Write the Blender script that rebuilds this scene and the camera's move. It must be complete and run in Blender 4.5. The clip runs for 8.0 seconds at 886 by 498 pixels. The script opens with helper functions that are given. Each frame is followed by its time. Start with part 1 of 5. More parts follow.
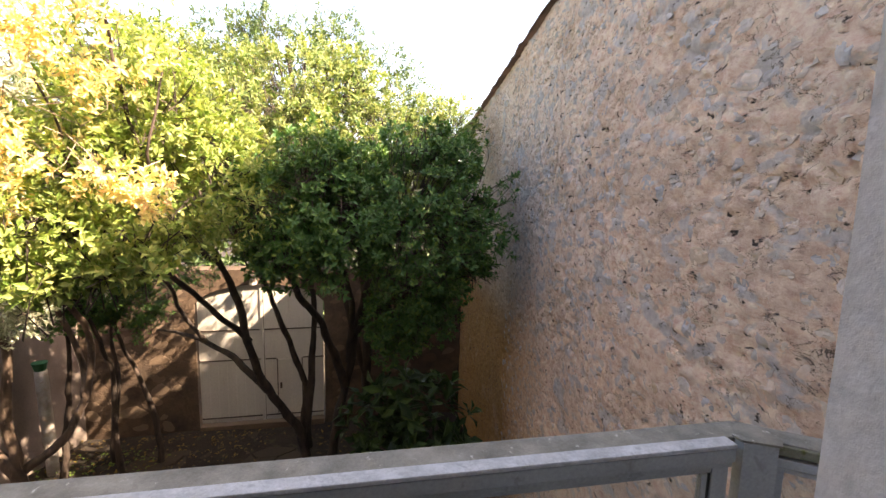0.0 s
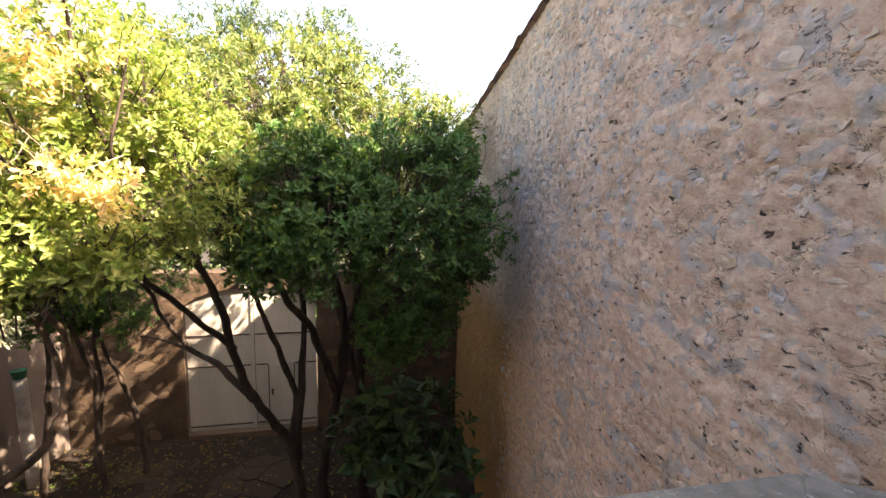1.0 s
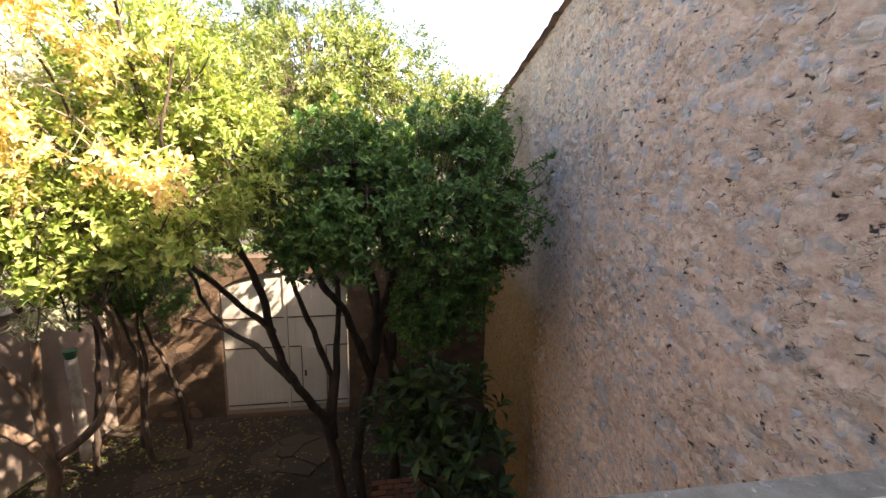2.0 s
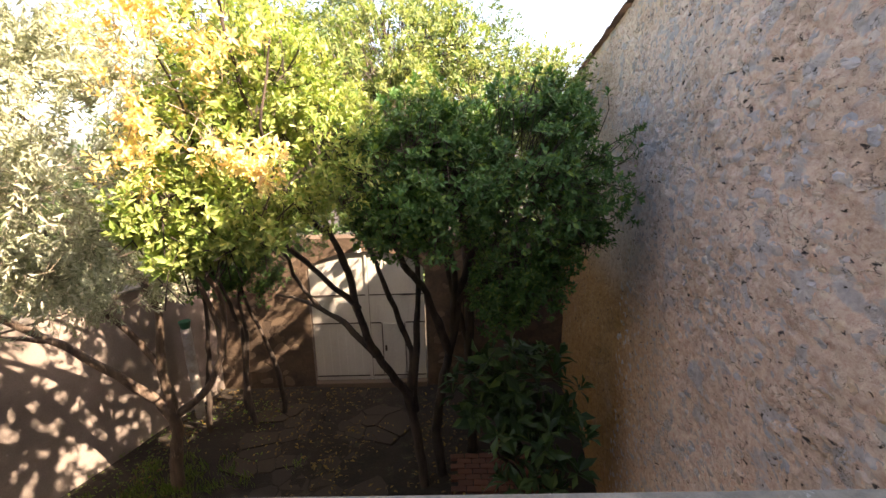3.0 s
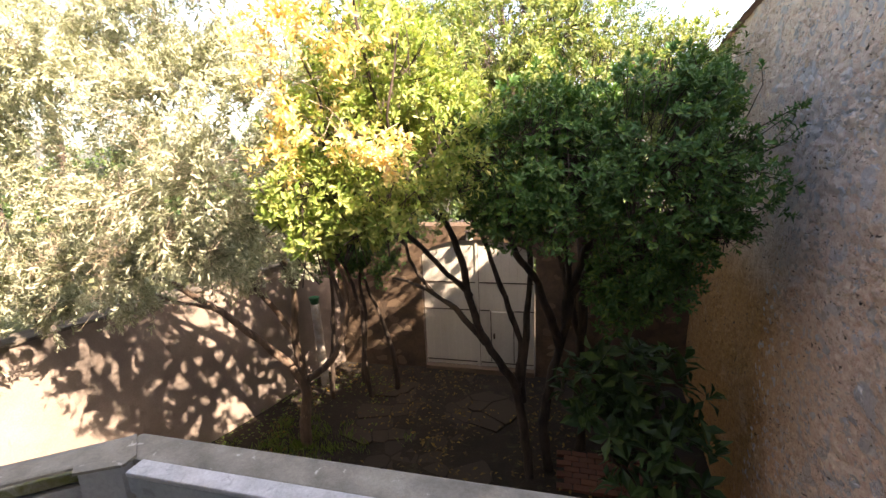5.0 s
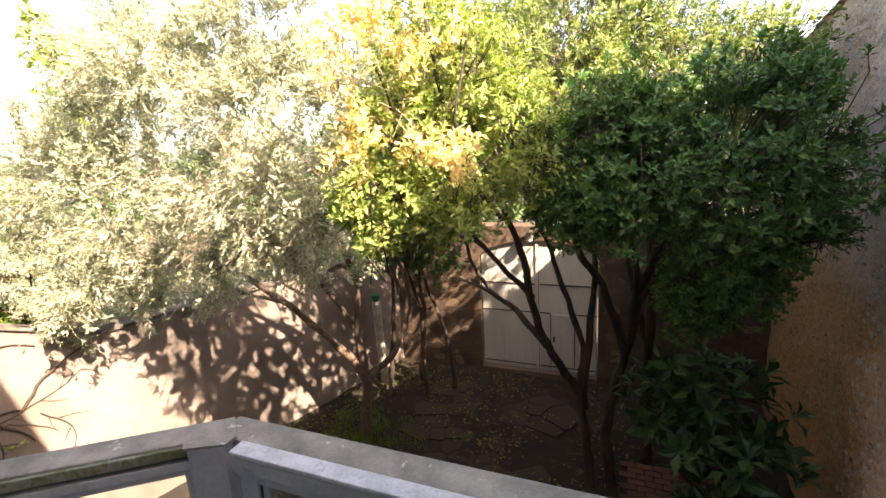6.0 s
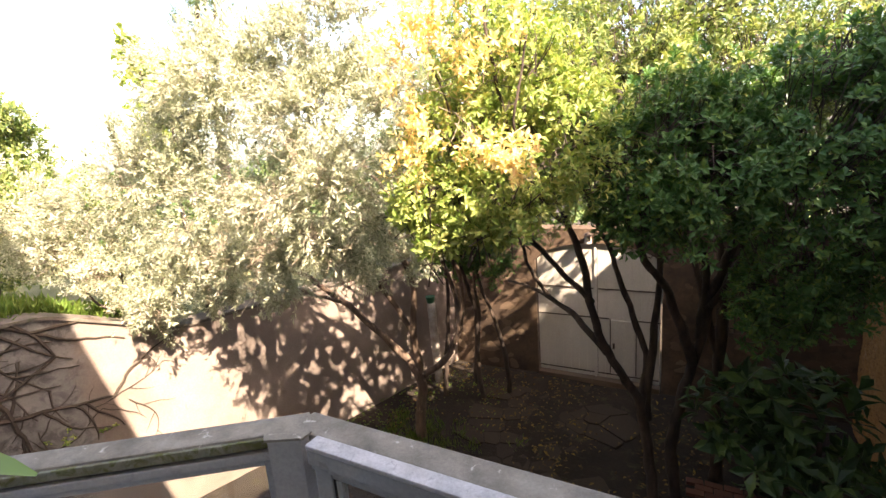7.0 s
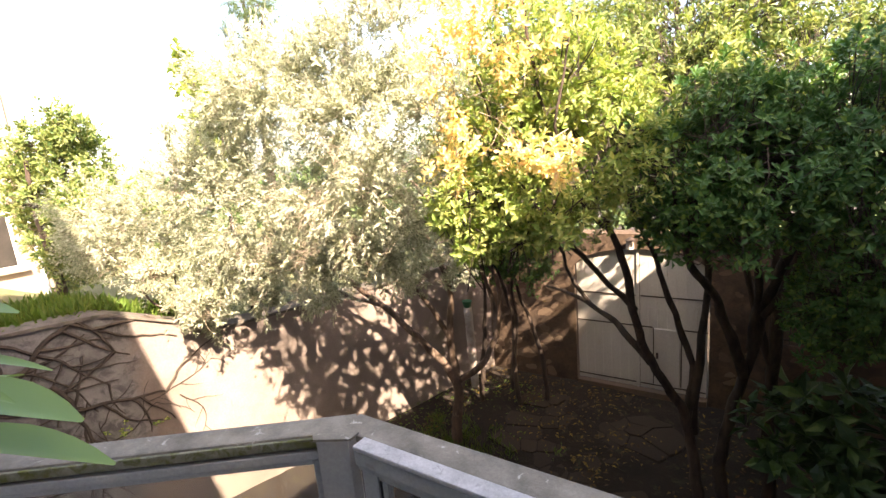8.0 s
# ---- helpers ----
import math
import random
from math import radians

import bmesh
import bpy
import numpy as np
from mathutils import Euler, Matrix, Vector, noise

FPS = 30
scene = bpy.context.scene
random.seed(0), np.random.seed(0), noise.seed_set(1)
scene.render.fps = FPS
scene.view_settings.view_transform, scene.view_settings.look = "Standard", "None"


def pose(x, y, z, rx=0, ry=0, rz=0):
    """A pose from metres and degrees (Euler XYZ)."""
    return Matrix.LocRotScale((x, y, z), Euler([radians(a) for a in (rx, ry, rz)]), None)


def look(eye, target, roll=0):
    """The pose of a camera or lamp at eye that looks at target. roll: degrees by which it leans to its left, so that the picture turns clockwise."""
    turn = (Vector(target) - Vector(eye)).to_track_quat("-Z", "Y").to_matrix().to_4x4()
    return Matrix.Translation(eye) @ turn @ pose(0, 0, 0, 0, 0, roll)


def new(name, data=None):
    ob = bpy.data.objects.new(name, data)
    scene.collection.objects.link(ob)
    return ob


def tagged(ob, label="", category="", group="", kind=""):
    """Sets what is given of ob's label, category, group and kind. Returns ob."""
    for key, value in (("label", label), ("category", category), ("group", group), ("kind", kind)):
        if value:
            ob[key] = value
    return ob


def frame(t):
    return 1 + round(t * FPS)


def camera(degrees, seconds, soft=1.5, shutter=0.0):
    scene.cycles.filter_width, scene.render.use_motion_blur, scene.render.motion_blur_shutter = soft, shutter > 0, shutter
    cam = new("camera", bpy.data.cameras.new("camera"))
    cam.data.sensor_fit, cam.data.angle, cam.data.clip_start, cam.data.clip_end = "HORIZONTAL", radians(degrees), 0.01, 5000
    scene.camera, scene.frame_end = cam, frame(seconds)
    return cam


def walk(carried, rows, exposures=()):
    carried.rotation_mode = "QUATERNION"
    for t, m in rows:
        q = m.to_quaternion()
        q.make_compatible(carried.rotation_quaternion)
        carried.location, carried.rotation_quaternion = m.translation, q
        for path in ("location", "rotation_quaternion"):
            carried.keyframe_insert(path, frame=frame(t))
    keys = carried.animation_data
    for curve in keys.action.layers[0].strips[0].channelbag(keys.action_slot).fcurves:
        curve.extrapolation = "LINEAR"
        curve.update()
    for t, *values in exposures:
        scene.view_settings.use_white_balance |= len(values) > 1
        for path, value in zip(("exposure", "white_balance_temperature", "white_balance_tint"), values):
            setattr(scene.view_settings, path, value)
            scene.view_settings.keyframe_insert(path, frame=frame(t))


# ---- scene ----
cam = camera(89.4, 8.0)
PATH = [
    (0, (3.019, -7.313, 4.911), (3.41, -5.37, 4.644), 1.3),
    (0.5, (3.059, -7.186, 4.92), (3.457, -5.245, 4.648), 1.0),
    (1, (3.082, -7.072, 4.891), (3.487, -5.131, 4.629), 1.2),
    (1.2, (3.09, -7.03, 4.906), (3.498, -5.092, 4.63), 0.7),
    (2.3, (2.921, -7.042, 4.889), (3.144, -5.088, 4.528), 0.1),
    (2.5, (2.913, -7.036, 4.888), (3.065, -5.079, 4.506), -0.5),
    (3, (2.893, -7.027, 4.891), (2.876, -5.072, 4.471), -1.5),
    (3.5, (2.867, -7.026, 4.895), (2.72, -5.081, 4.456), -2.1),
    (4, (2.861, -7.019, 4.895), (2.588, -5.09, 4.445), -2.4),
    (4.5, (2.86, -7.019, 4.894), (2.479, -5.109, 4.44), -2.6),
    (6, (2.789, -7.038, 4.894), (2.054, -5.23, 4.456), -3.5),
    (6.5, (2.777, -7.049, 4.9), (1.93, -5.288, 4.473), -4.3),
    (7, (2.764, -7.055, 4.903), (1.813, -5.344, 4.491), -4.7),
    (7.5, (2.751, -7.062, 4.905), (1.726, -5.39, 4.509), -4.9),
    (8, (2.747, -7.069, 4.909), (1.657, -5.435, 4.529), -5.2),
]
EXPOSURES = [(0.0, 2.73, 8300, 20), (1.2, 2.73, 8250, 20), (2.5, 2.68, 8100, 20), (4.5, 2.62, 8000, 20), (8.0, 2.68, 7800, 20)]
SKY, SUN_POWER = 0.15, 5.0
walk(cam, [(t, look(eye, target, roll)) for t, eye, target, roll in PATH], EXPOSURES)

# ---- world, sun ----
SUN = Vector((0.978, -0.45, 1.0)).normalized()
world = bpy.data.worlds.new("sky")
scene.world = world
world.use_nodes = True
wn = world.node_tree
wn.nodes.clear()
sky = wn.nodes.new("ShaderNodeTexSky")
sky.sky_type = "NISHITA"
sky.sun_disc = False
sky.sun_elevation = math.asin(SUN.z)
sky.sun_rotation = math.atan2(SUN.x, SUN.y)
sky.air_density, sky.dust_density, sky.ozone_density = 1.0, 3.0, 1.0
bg = wn.nodes.new("ShaderNodeBackground")
bg.inputs["Strength"].default_value = SKY
wo = wn.nodes.new("ShaderNodeOutputWorld")
wn.links.new(sky.outputs[0], bg.inputs[0])
wn.links.new(bg.outputs[0], wo.inputs[0])
sun = new("sun", bpy.data.lights.new("sun", "SUN"))
sun.data.energy, sun.data.angle, sun.data.color = SUN_POWER, radians(0.53), (1.0, 0.93, 0.82)
sun.matrix_world = look(SUN * 40, (0, 0, 0))


# ---- materials ----
def nodes(name, rough=0.8, metal=0.0):
    m = bpy.data.materials.new(name)
    m.use_nodes = True
    n = m.node_tree
    b = n.nodes["Principled BSDF"]
    b.inputs["Roughness"].default_value = rough
    b.inputs["Metallic"].default_value = metal
    return m, n, b


def coords(n, scale=(1, 1, 1)):
    g = n.nodes.new("ShaderNodeNewGeometry")
    mp = n.nodes.new("ShaderNodeMapping")
    mp.inputs["Scale"].default_value = scale
    n.links.new(g.outputs["Position"], mp.inputs["Vector"])
    return mp.outputs[0]


def fuzz(n, vec, scale, detail=5, rough=0.6, distort=0.0):
    t = n.nodes.new("ShaderNodeTexNoise")
    t.inputs["Scale"].default_value = scale
    t.inputs["Detail"].default_value = detail
    t.inputs["Roughness"].default_value = rough
    t.inputs["Distortion"].default_value = distort
    n.links.new(vec, t.inputs["Vector"])
    return t.outputs["Fac"]


def ramp(n, fac, stops):
    r = n.nodes.new("ShaderNodeValToRGB")
    while len(r.color_ramp.elements) < len(stops):
        r.color_ramp.elements.new(0.5)
    for e, (p, c) in zip(r.color_ramp.elements, stops):
        e.position = p
        e.color = (*c, 1) if len(c) == 3 else c
    n.links.new(fac, r.inputs[0])
    return r.outputs[0]


def mixc(n, fac, a, b, mode="MIX"):
    x = n.nodes.new("ShaderNodeMix")
    x.data_type, x.blend_type = "RGBA", mode
    for sock, v in ((x.inputs[0], fac), (x.inputs[6], a), (x.inputs[7], b)):
        if isinstance(v, (int, float)):
            sock.default_value = v
        elif isinstance(v, tuple):
            sock.default_value = (*v, 1)
        else:
            n.links.new(v, sock)
    return x.outputs[2]


def bump(n, b, height, strength, distance):
    u = n.nodes.new("ShaderNodeBump")
    u.inputs["Strength"].default_value = strength
    u.inputs["Distance"].default_value = distance
    n.links.new(height, u.inputs["Height"])
    n.links.new(u.outputs[0], b.inputs["Normal"])
    return u


def G3(v):
    return (v, v, v)



def two_tone(name, dark, light, scale, rough=0.85, fine=60, relief=0.01, stain=None, stain_at=(0.55, 0.7), stretch=(1, 1, 1)):
    """A matt surface: broad blotches, fine grain, an optional stain with a shape of its own."""
    m, n, b = nodes(name, rough)
    v = coords(n, stretch)
    c = ramp(n, fuzz(n, v, scale, 6), [(0.3, dark), (0.7, light)])
    grain = fuzz(n, v, fine, 4, 0.7)
    c = mixc(n, 0.35, c, ramp(n, grain, [(0.3, G3(0.35)), (0.7, G3(0.75))]), "OVERLAY")
    if stain:
        c = mixc(n, ramp(n, fuzz(n, v, scale * 2.3, 6, 0.65, 0.6), [(stain_at[0], G3(0)), (stain_at[1], G3(1))]), c, stain)
    n.links.new(c, b.inputs["Base Color"])
    bump(n, b, grain, 0.5, relief)
    return m


def mortar_material():
    """Lime mortar smeared over rubble: pinkish tan, streaked crevices, an ochre and a blue-grey weathered stretch."""
    m, n, b = nodes("rubble_mortar", 0.95)
    v = coords(n)
    flat = coords(n, (1, 0.85, 1.3))
    base = ramp(n, fuzz(n, v, 1.1, 6, 0.62), [(0.28, (0.52, 0.37, 0.275)), (0.5, (0.65, 0.475, 0.365)), (0.75, (0.73, 0.56, 0.44))])
    lumps = fuzz(n, flat, 21, 8, 0.78, 0.2)
    base = mixc(n, 0.7, base, ramp(n, lumps, [(0.32, G3(0.22)), (0.5, G3(0.52)), (0.68, G3(0.78))]), "OVERLAY")
    # grey stone faces that just break the mortar
    base = mixc(n, ramp(n, fuzz(n, flat, 5.2, 4, 0.55, 0.4), [(0.55, G3(0)), (0.61, G3(0.85))]), base, ramp(n, fuzz(n, v, 30, 4), [(0.3, (0.36, 0.345, 0.335)), (0.7, (0.54, 0.515, 0.49))]))
    sep = n.nodes.new("ShaderNodeSeparateXYZ")
    n.links.new(v, sep.inputs[0])

    def band(sock, a, z, lo, hi):
        r = n.nodes.new("ShaderNodeMapRange")
        r.inputs[1].default_value, r.inputs[2].default_value = a, z
        r.inputs[3].default_value, r.inputs[4].default_value = lo, hi
        n.links.new(sock, r.inputs[0])
        return r.outputs[0]

    def times(a, c2):
        x = n.nodes.new("ShaderNodeMath")
        x.operation = "MULTIPLY"
        n.links.new(a, x.inputs[0])
        n.links.new(c2, x.inputs[1])
        return x.outputs[0]

    patchy = ramp(n, fuzz(n, v, 2.2, 6, 0.7), [(0.28, G3(0.25)), (0.5, G3(1))])
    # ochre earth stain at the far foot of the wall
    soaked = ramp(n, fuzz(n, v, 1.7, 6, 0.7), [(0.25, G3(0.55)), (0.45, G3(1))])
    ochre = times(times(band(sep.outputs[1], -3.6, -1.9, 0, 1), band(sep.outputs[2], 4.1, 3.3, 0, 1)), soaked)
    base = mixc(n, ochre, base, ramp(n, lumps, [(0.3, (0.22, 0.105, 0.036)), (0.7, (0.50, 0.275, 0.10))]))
    # old blue-grey wash, once painted
    greyed = times(times(band(sep.outputs[1], -3.6, -2.4, 0, 1), times(band(sep.outputs[2], 3.0, 3.8, 0, 1), band(sep.outputs[2], 5.6, 4.5, 0, 1))), patchy)
    base = mixc(n, times(greyed, ramp(n, lumps, [(0.3, G3(0.25)), (0.6, G3(0.6))])), base, (0.50, 0.475, 0.49))
    # open joints and small pits, the shade inside them painted as dark colour
    crack = fuzz(n, coords(n, (1, 0.7, 1.35)), 11, 4, 0.6, 0.5)
    thin = n.nodes.new("ShaderNodeMath")
    thin.operation = "SUBTRACT"
    thin.inputs[1].default_value = 0.5
    n.links.new(crack, thin.inputs[0])
    mag = n.nodes.new("ShaderNodeMath")
    mag.operation = "ABSOLUTE"
    n.links.new(thin.outputs[0], mag.inputs[0])
    line = ramp(n, mag.outputs[0], [(0.0, G3(1)), (0.012, G3(0))])
    some = ramp(n, fuzz(n, v, 3.7, 3), [(0.49, G3(0)), (0.57, G3(0.9))])
    joints = times(line, some)
    pits = ramp(n, fuzz(n, coords(n, (1, 0.8, 1.6)), 17, 4, 0.62, 0.4), [(0.62, G3(0)), (0.675, G3(1))])
    hollow = n.nodes.new("ShaderNodeMath")
    hollow.operation = "MAXIMUM"
    n.links.new(joints, hollow.inputs[0])
    n.links.new(pits, hollow.inputs[1])
    base = mixc(n, hollow.outputs[0], base, (0.06, 0.045, 0.035))
    n.links.new(base, b.inputs["Base Color"])
    h = n.nodes.new("ShaderNodeMath")
    h.operation = "SUBTRACT"
    n.links.new(lumps, h.inputs[0])
    n.links.new(hollow.outputs[0], h.inputs[1])
    bump(n, b, h.outputs[0], 0.85, 0.026)
    return m


def per_piece(name, cols, rough=0.85, island=False, fine=40, relief=0.006):
    """Loose pieces that differ from one another in tint."""
    m, n, b = nodes(name, rough)
    v = coords(n)
    if island:
        src = n.nodes.new("ShaderNodeNewGeometry").outputs["Random Per Island"]
    else:
        src = n.nodes.new("ShaderNodeObjectInfo").outputs["Random"]
    c = ramp(n, src, [(i / max(1, len(cols) - 1), k) for i, k in enumerate(cols)])
    g = fuzz(n, v, fine, 5, 0.7)
    c = mixc(n, 0.45, c, ramp(n, g, [(0.25, G3(0.25)), (0.75, G3(0.75))]), "OVERLAY")
    n.links.new(c, b.inputs["Base Color"])
    bump(n, b, g, 0.6, relief)
    return m


def leaf_material(name, cols, rough=0.4, through_light=0.35, glow=(1.0, 1.0, 0.45)):
    """Leaves: each one its own tint, some light passing through the blade."""
    m, n, b = nodes(name, rough)
    b.inputs["Specular IOR Level"].default_value = 0.32
    src = n.nodes.new("ShaderNodeNewGeometry").outputs["Random Per Island"]
    c = ramp(n, src, [(i / max(1, len(cols) - 1), k) for i, k in enumerate(cols)])
    v = coords(n)
    c = mixc(n, 0.3, c, ramp(n, fuzz(n, v, 3, 3), [(0.3, G3(0.3)), (0.7, G3(0.7))]), "OVERLAY")
    n.links.new(c, b.inputs["Base Color"])
    tr = n.nodes.new("ShaderNodeBsdfTranslucent")
    n.links.new(mixc(n, 1.0, c, glow, "MULTIPLY"), tr.inputs[0])
    mx = n.nodes.new("ShaderNodeMixShader")
    mx.inputs[0].default_value = through_light
    n.links.new(b.outputs[0], mx.inputs[1])
    n.links.new(tr.outputs[0], mx.inputs[2])
    n.links.new(mx.outputs[0], n.nodes["Material Output"].inputs[0])
    return m


def glass_material():
    m, n, b = nodes("window_glass", 0.05)
    clear = n.nodes.new("ShaderNodeBsdfTransparent")
    clear.inputs[0].default_value = (0.93, 0.95, 0.94, 1)
    gl = n.nodes.new("ShaderNodeBsdfGlossy")
    gl.inputs["Roughness"].default_value = 0.06
    mx = n.nodes.new("ShaderNodeMixShader")
    mx.inputs[0].default_value = 0.06
    n.links.new(clear.outputs[0], mx.inputs[1])
    n.links.new(gl.outputs[0], mx.inputs[2])
    n.links.new(mx.outputs[0], n.nodes["Material Output"].inputs[0])
    return m


M_MORTAR = mortar_material()
M_STONE = per_piece("rubble_stone", [(0.335, 0.325, 0.325), (0.43, 0.37, 0.32), (0.37, 0.36, 0.355), (0.50, 0.385, 0.295), (0.35, 0.34, 0.34), (0.46, 0.395, 0.335), (0.45, 0.33, 0.225)], fine=22, relief=0.012)
M_STONES = per_piece("rubble_stones_far", [(0.335, 0.325, 0.325), (0.43, 0.375, 0.33), (0.37, 0.36, 0.355), (0.50, 0.385, 0.295), (0.36, 0.35, 0.35), (0.46, 0.33, 0.22)], island=True, fine=22, relief=0.012)
M_EARTHWALL = two_tone("brown_rubble_render", (0.042, 0.026, 0.016), (0.12, 0.076, 0.046), 2.4, 0.95, 17, 0.06, (0.06, 0.037, 0.022))
M_EARTHSTONE = per_piece("brown_wall_stone", [(0.075, 0.045, 0.027), (0.12, 0.077, 0.047), (0.17, 0.12, 0.08), (0.095, 0.058, 0.034)])
M_RENDER = two_tone("tan_render", (0.235, 0.172, 0.130), (0.35, 0.265, 0.205), 1.2, 0.93, 45, 0.006, (0.165, 0.122, 0.094), (0.6, 0.78))
def wall_material():
    """Tan render that keeps an old blotched grey whitewash on its higher stretch, with dark mossy blooms; the house's
    shade is put into that grey.
    """
    m, n, b = nodes("tan_render_wash_and_shade", 0.93)
    v = coords(n)
    tan = ramp(n, fuzz(n, v, 1.2, 6), [(0.3, (0.15, 0.117, 0.096)), (0.7, (0.24, 0.193, 0.162))])
    tan = mixc(n, ramp(n, fuzz(n, v, 2.8, 6, 0.65, 0.6), [(0.6, G3(0)), (0.78, G3(1))]), tan, (0.12, 0.09, 0.07))
    greyed = ramp(n, fuzz(n, v, 2.6, 6), [(0.3, (0.12, 0.11, 0.103)), (0.7, (0.25, 0.232, 0.218))])
    greyed = mixc(n, ramp(n, fuzz(n, v, 5.2, 7, 0.7, 0.5), [(0.46, G3(0)), (0.60, G3(0.95))]), greyed, (0.075, 0.07, 0.065))
    sep = n.nodes.new("ShaderNodeSeparateXYZ")
    n.links.new(v, sep.inputs[0])

    def ease(sock, a, z):
        r = n.nodes.new("ShaderNodeMapRange")
        r.inputs[1].default_value, r.inputs[2].default_value = a, z
        n.links.new(sock, r.inputs[0])
        return r.outputs[0]

    # the grey reaches low at the house end, where house shade is painted in
    where = mixc(n, 1.0, ease(sep.outputs[1], -4.3, -5.0), ease(sep.outputs[2], 0.2, 1.2), "MULTIPLY")
    ragged = ramp(n, mixc(n, 0.45, where, fuzz(n, v, 3.4, 6, 0.7)), [(0.42, G3(0)), (0.58, G3(1))])
    c = mixc(n, ragged, tan, greyed)
    grain = fuzz(n, v, 45, 4, 0.7)
    c = mixc(n, 0.35, c, ramp(n, grain, [(0.3, G3(0.35)), (0.7, G3(0.75))]), "OVERLAY")
    n.links.new(c, b.inputs["Base Color"])
    bump(n, b, grain, 0.5, 0.006)
    return m


M_WESTWALL = wall_material()
M_COPING = two_tone("dark_coping", (0.06, 0.05, 0.042), (0.15, 0.125, 0.10), 5, 0.95, 50, 0.008, (0.05, 0.055, 0.025))
M_PLASTER = two_tone("house_plaster", (0.44, 0.43, 0.43), (0.58, 0.57, 0.57), 2.0, 0.9, 70, 0.004, (0.37, 0.36, 0.37), (0.6, 0.8))
# soil and flagstones near black: shade of the canopy is put into the colours
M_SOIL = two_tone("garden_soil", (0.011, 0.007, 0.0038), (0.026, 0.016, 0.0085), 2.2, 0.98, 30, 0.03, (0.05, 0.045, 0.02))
M_TERRACE = two_tone("grassy_soil", (0.08, 0.09, 0.03), (0.15, 0.14, 0.06), 1.5, 0.98, 30, 0.03)
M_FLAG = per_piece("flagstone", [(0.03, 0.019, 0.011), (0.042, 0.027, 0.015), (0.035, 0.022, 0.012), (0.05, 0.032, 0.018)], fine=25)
M_TERRACOTTA = per_piece("terracotta_tile", [(0.10, 0.036, 0.02), (0.14, 0.052, 0.028), (0.075, 0.03, 0.018)], fine=40)
M_DOORPAINT = two_tone("cream_door_paint", (0.44, 0.405, 0.35), (0.56, 0.52, 0.455), 1.6, 0.6, 90, 0.002, (0.46, 0.37, 0.27), (0.63, 0.82), (1, 1, 0.25))
M_IRON = two_tone("rusted_iron", (0.025, 0.018, 0.014), (0.08, 0.05, 0.035), 12, 0.75, 90, 0.002)
M_DARK = two_tone("dark_inside", (0.012, 0.01, 0.008), (0.03, 0.025, 0.02), 3, 0.95)
M_CAP = two_tone("weathered_concrete", (0.135, 0.125, 0.10), (0.29, 0.268, 0.22), 13, 0.94, 190, 0.004, (0.47, 0.45, 0.39), (0.63, 0.69))
M_MOSS = two_tone("mossy_concrete", (0.10, 0.10, 0.06), (0.26, 0.26, 0.2), 14, 0.95, 120, 0.005, (0.09, 0.10, 0.02), (0.45, 0.6))
M_GREY = two_tone("grey_blue_paint", (0.285, 0.295, 0.29), (0.37, 0.38, 0.37), 6, 0.6, 120, 0.001, (0.17, 0.165, 0.145), (0.6, 0.78))
M_WHITEWORN = two_tone("worn_white_paint", (0.33, 0.33, 0.32), (0.54, 0.54, 0.535), 22, 0.75, 150, 0.002, (0.34, 0.34, 0.335), (0.54, 0.66))
M_GLASS = glass_material()
M_BARK = two_tone("brown_bark", (0.016, 0.011, 0.008), (0.07, 0.047, 0.033), 9, 0.92, 40, 0.03, (0.12, 0.095, 0.07), (0.62, 0.78), (1, 1, 0.3))
M_REDBARK = two_tone("peeling_bark", (0.04, 0.025, 0.018), (0.15, 0.10, 0.068), 8, 0.88, 40, 0.03, (0.22, 0.16, 0.115), (0.58, 0.7), (1, 1, 0.25))
M_TWIG = two_tone("pale_twig", (0.16, 0.12, 0.085), (0.33, 0.27, 0.20), 20, 0.85)
M_DARKTWIG = two_tone("dark_twig", (0.025, 0.018, 0.013), (0.07, 0.05, 0.035), 20, 0.9)
M_TILE = per_piece("roof_tile", [(0.07, 0.052, 0.042), (0.11, 0.08, 0.06), (0.06, 0.048, 0.04)])
M_POLE = two_tone("old_whitewash", (0.24, 0.20, 0.165), (0.44, 0.40, 0.355), 6, 0.9, 60, 0.006, (0.30, 0.20, 0.14))
M_GREEN = two_tone("green_plastic", (0.01, 0.09, 0.04), (0.02, 0.15, 0.07), 5, 0.5)
L_DARK = leaf_material("dark_leaf", [(0.042, 0.112, 0.036), (0.066, 0.158, 0.046), (0.088, 0.185, 0.052), (0.05, 0.132, 0.042), (0.18, 0.28, 0.06)], 0.42, 0.3)
L_LIME = leaf_material("lime_leaf", [(0.13, 0.22, 0.045), (0.23, 0.32, 0.08), (0.36, 0.39, 0.13), (0.17, 0.265, 0.06), (0.50, 0.49, 0.19)], 0.42, 0.42, (1.0, 1.0, 0.55))
L_YELLOW = leaf_material("yellow_leaf", [(0.76, 0.67, 0.30), (0.78, 0.62, 0.32), (0.72, 0.68, 0.33), (0.80, 0.52, 0.30), (0.62, 0.63, 0.2)], 0.5, 0.45, (1.0, 0.95, 0.6))
L_OLIVE = leaf_material("olive_leaf", [(0.19, 0.21, 0.13), (0.35, 0.37, 0.255), (0.59, 0.60, 0.48), (0.36, 0.385, 0.26), (0.70, 0.71, 0.61)], 0.5, 0.45, (1.0, 1.0, 0.75))
L_MID = leaf_material("green_leaf", [(0.065, 0.12, 0.04), (0.14, 0.205, 0.06), (0.30, 0.335, 0.12), (0.13, 0.195, 0.055), (0.37, 0.38, 0.16)], 0.36, 0.4, (1.0, 1.0, 0.55))
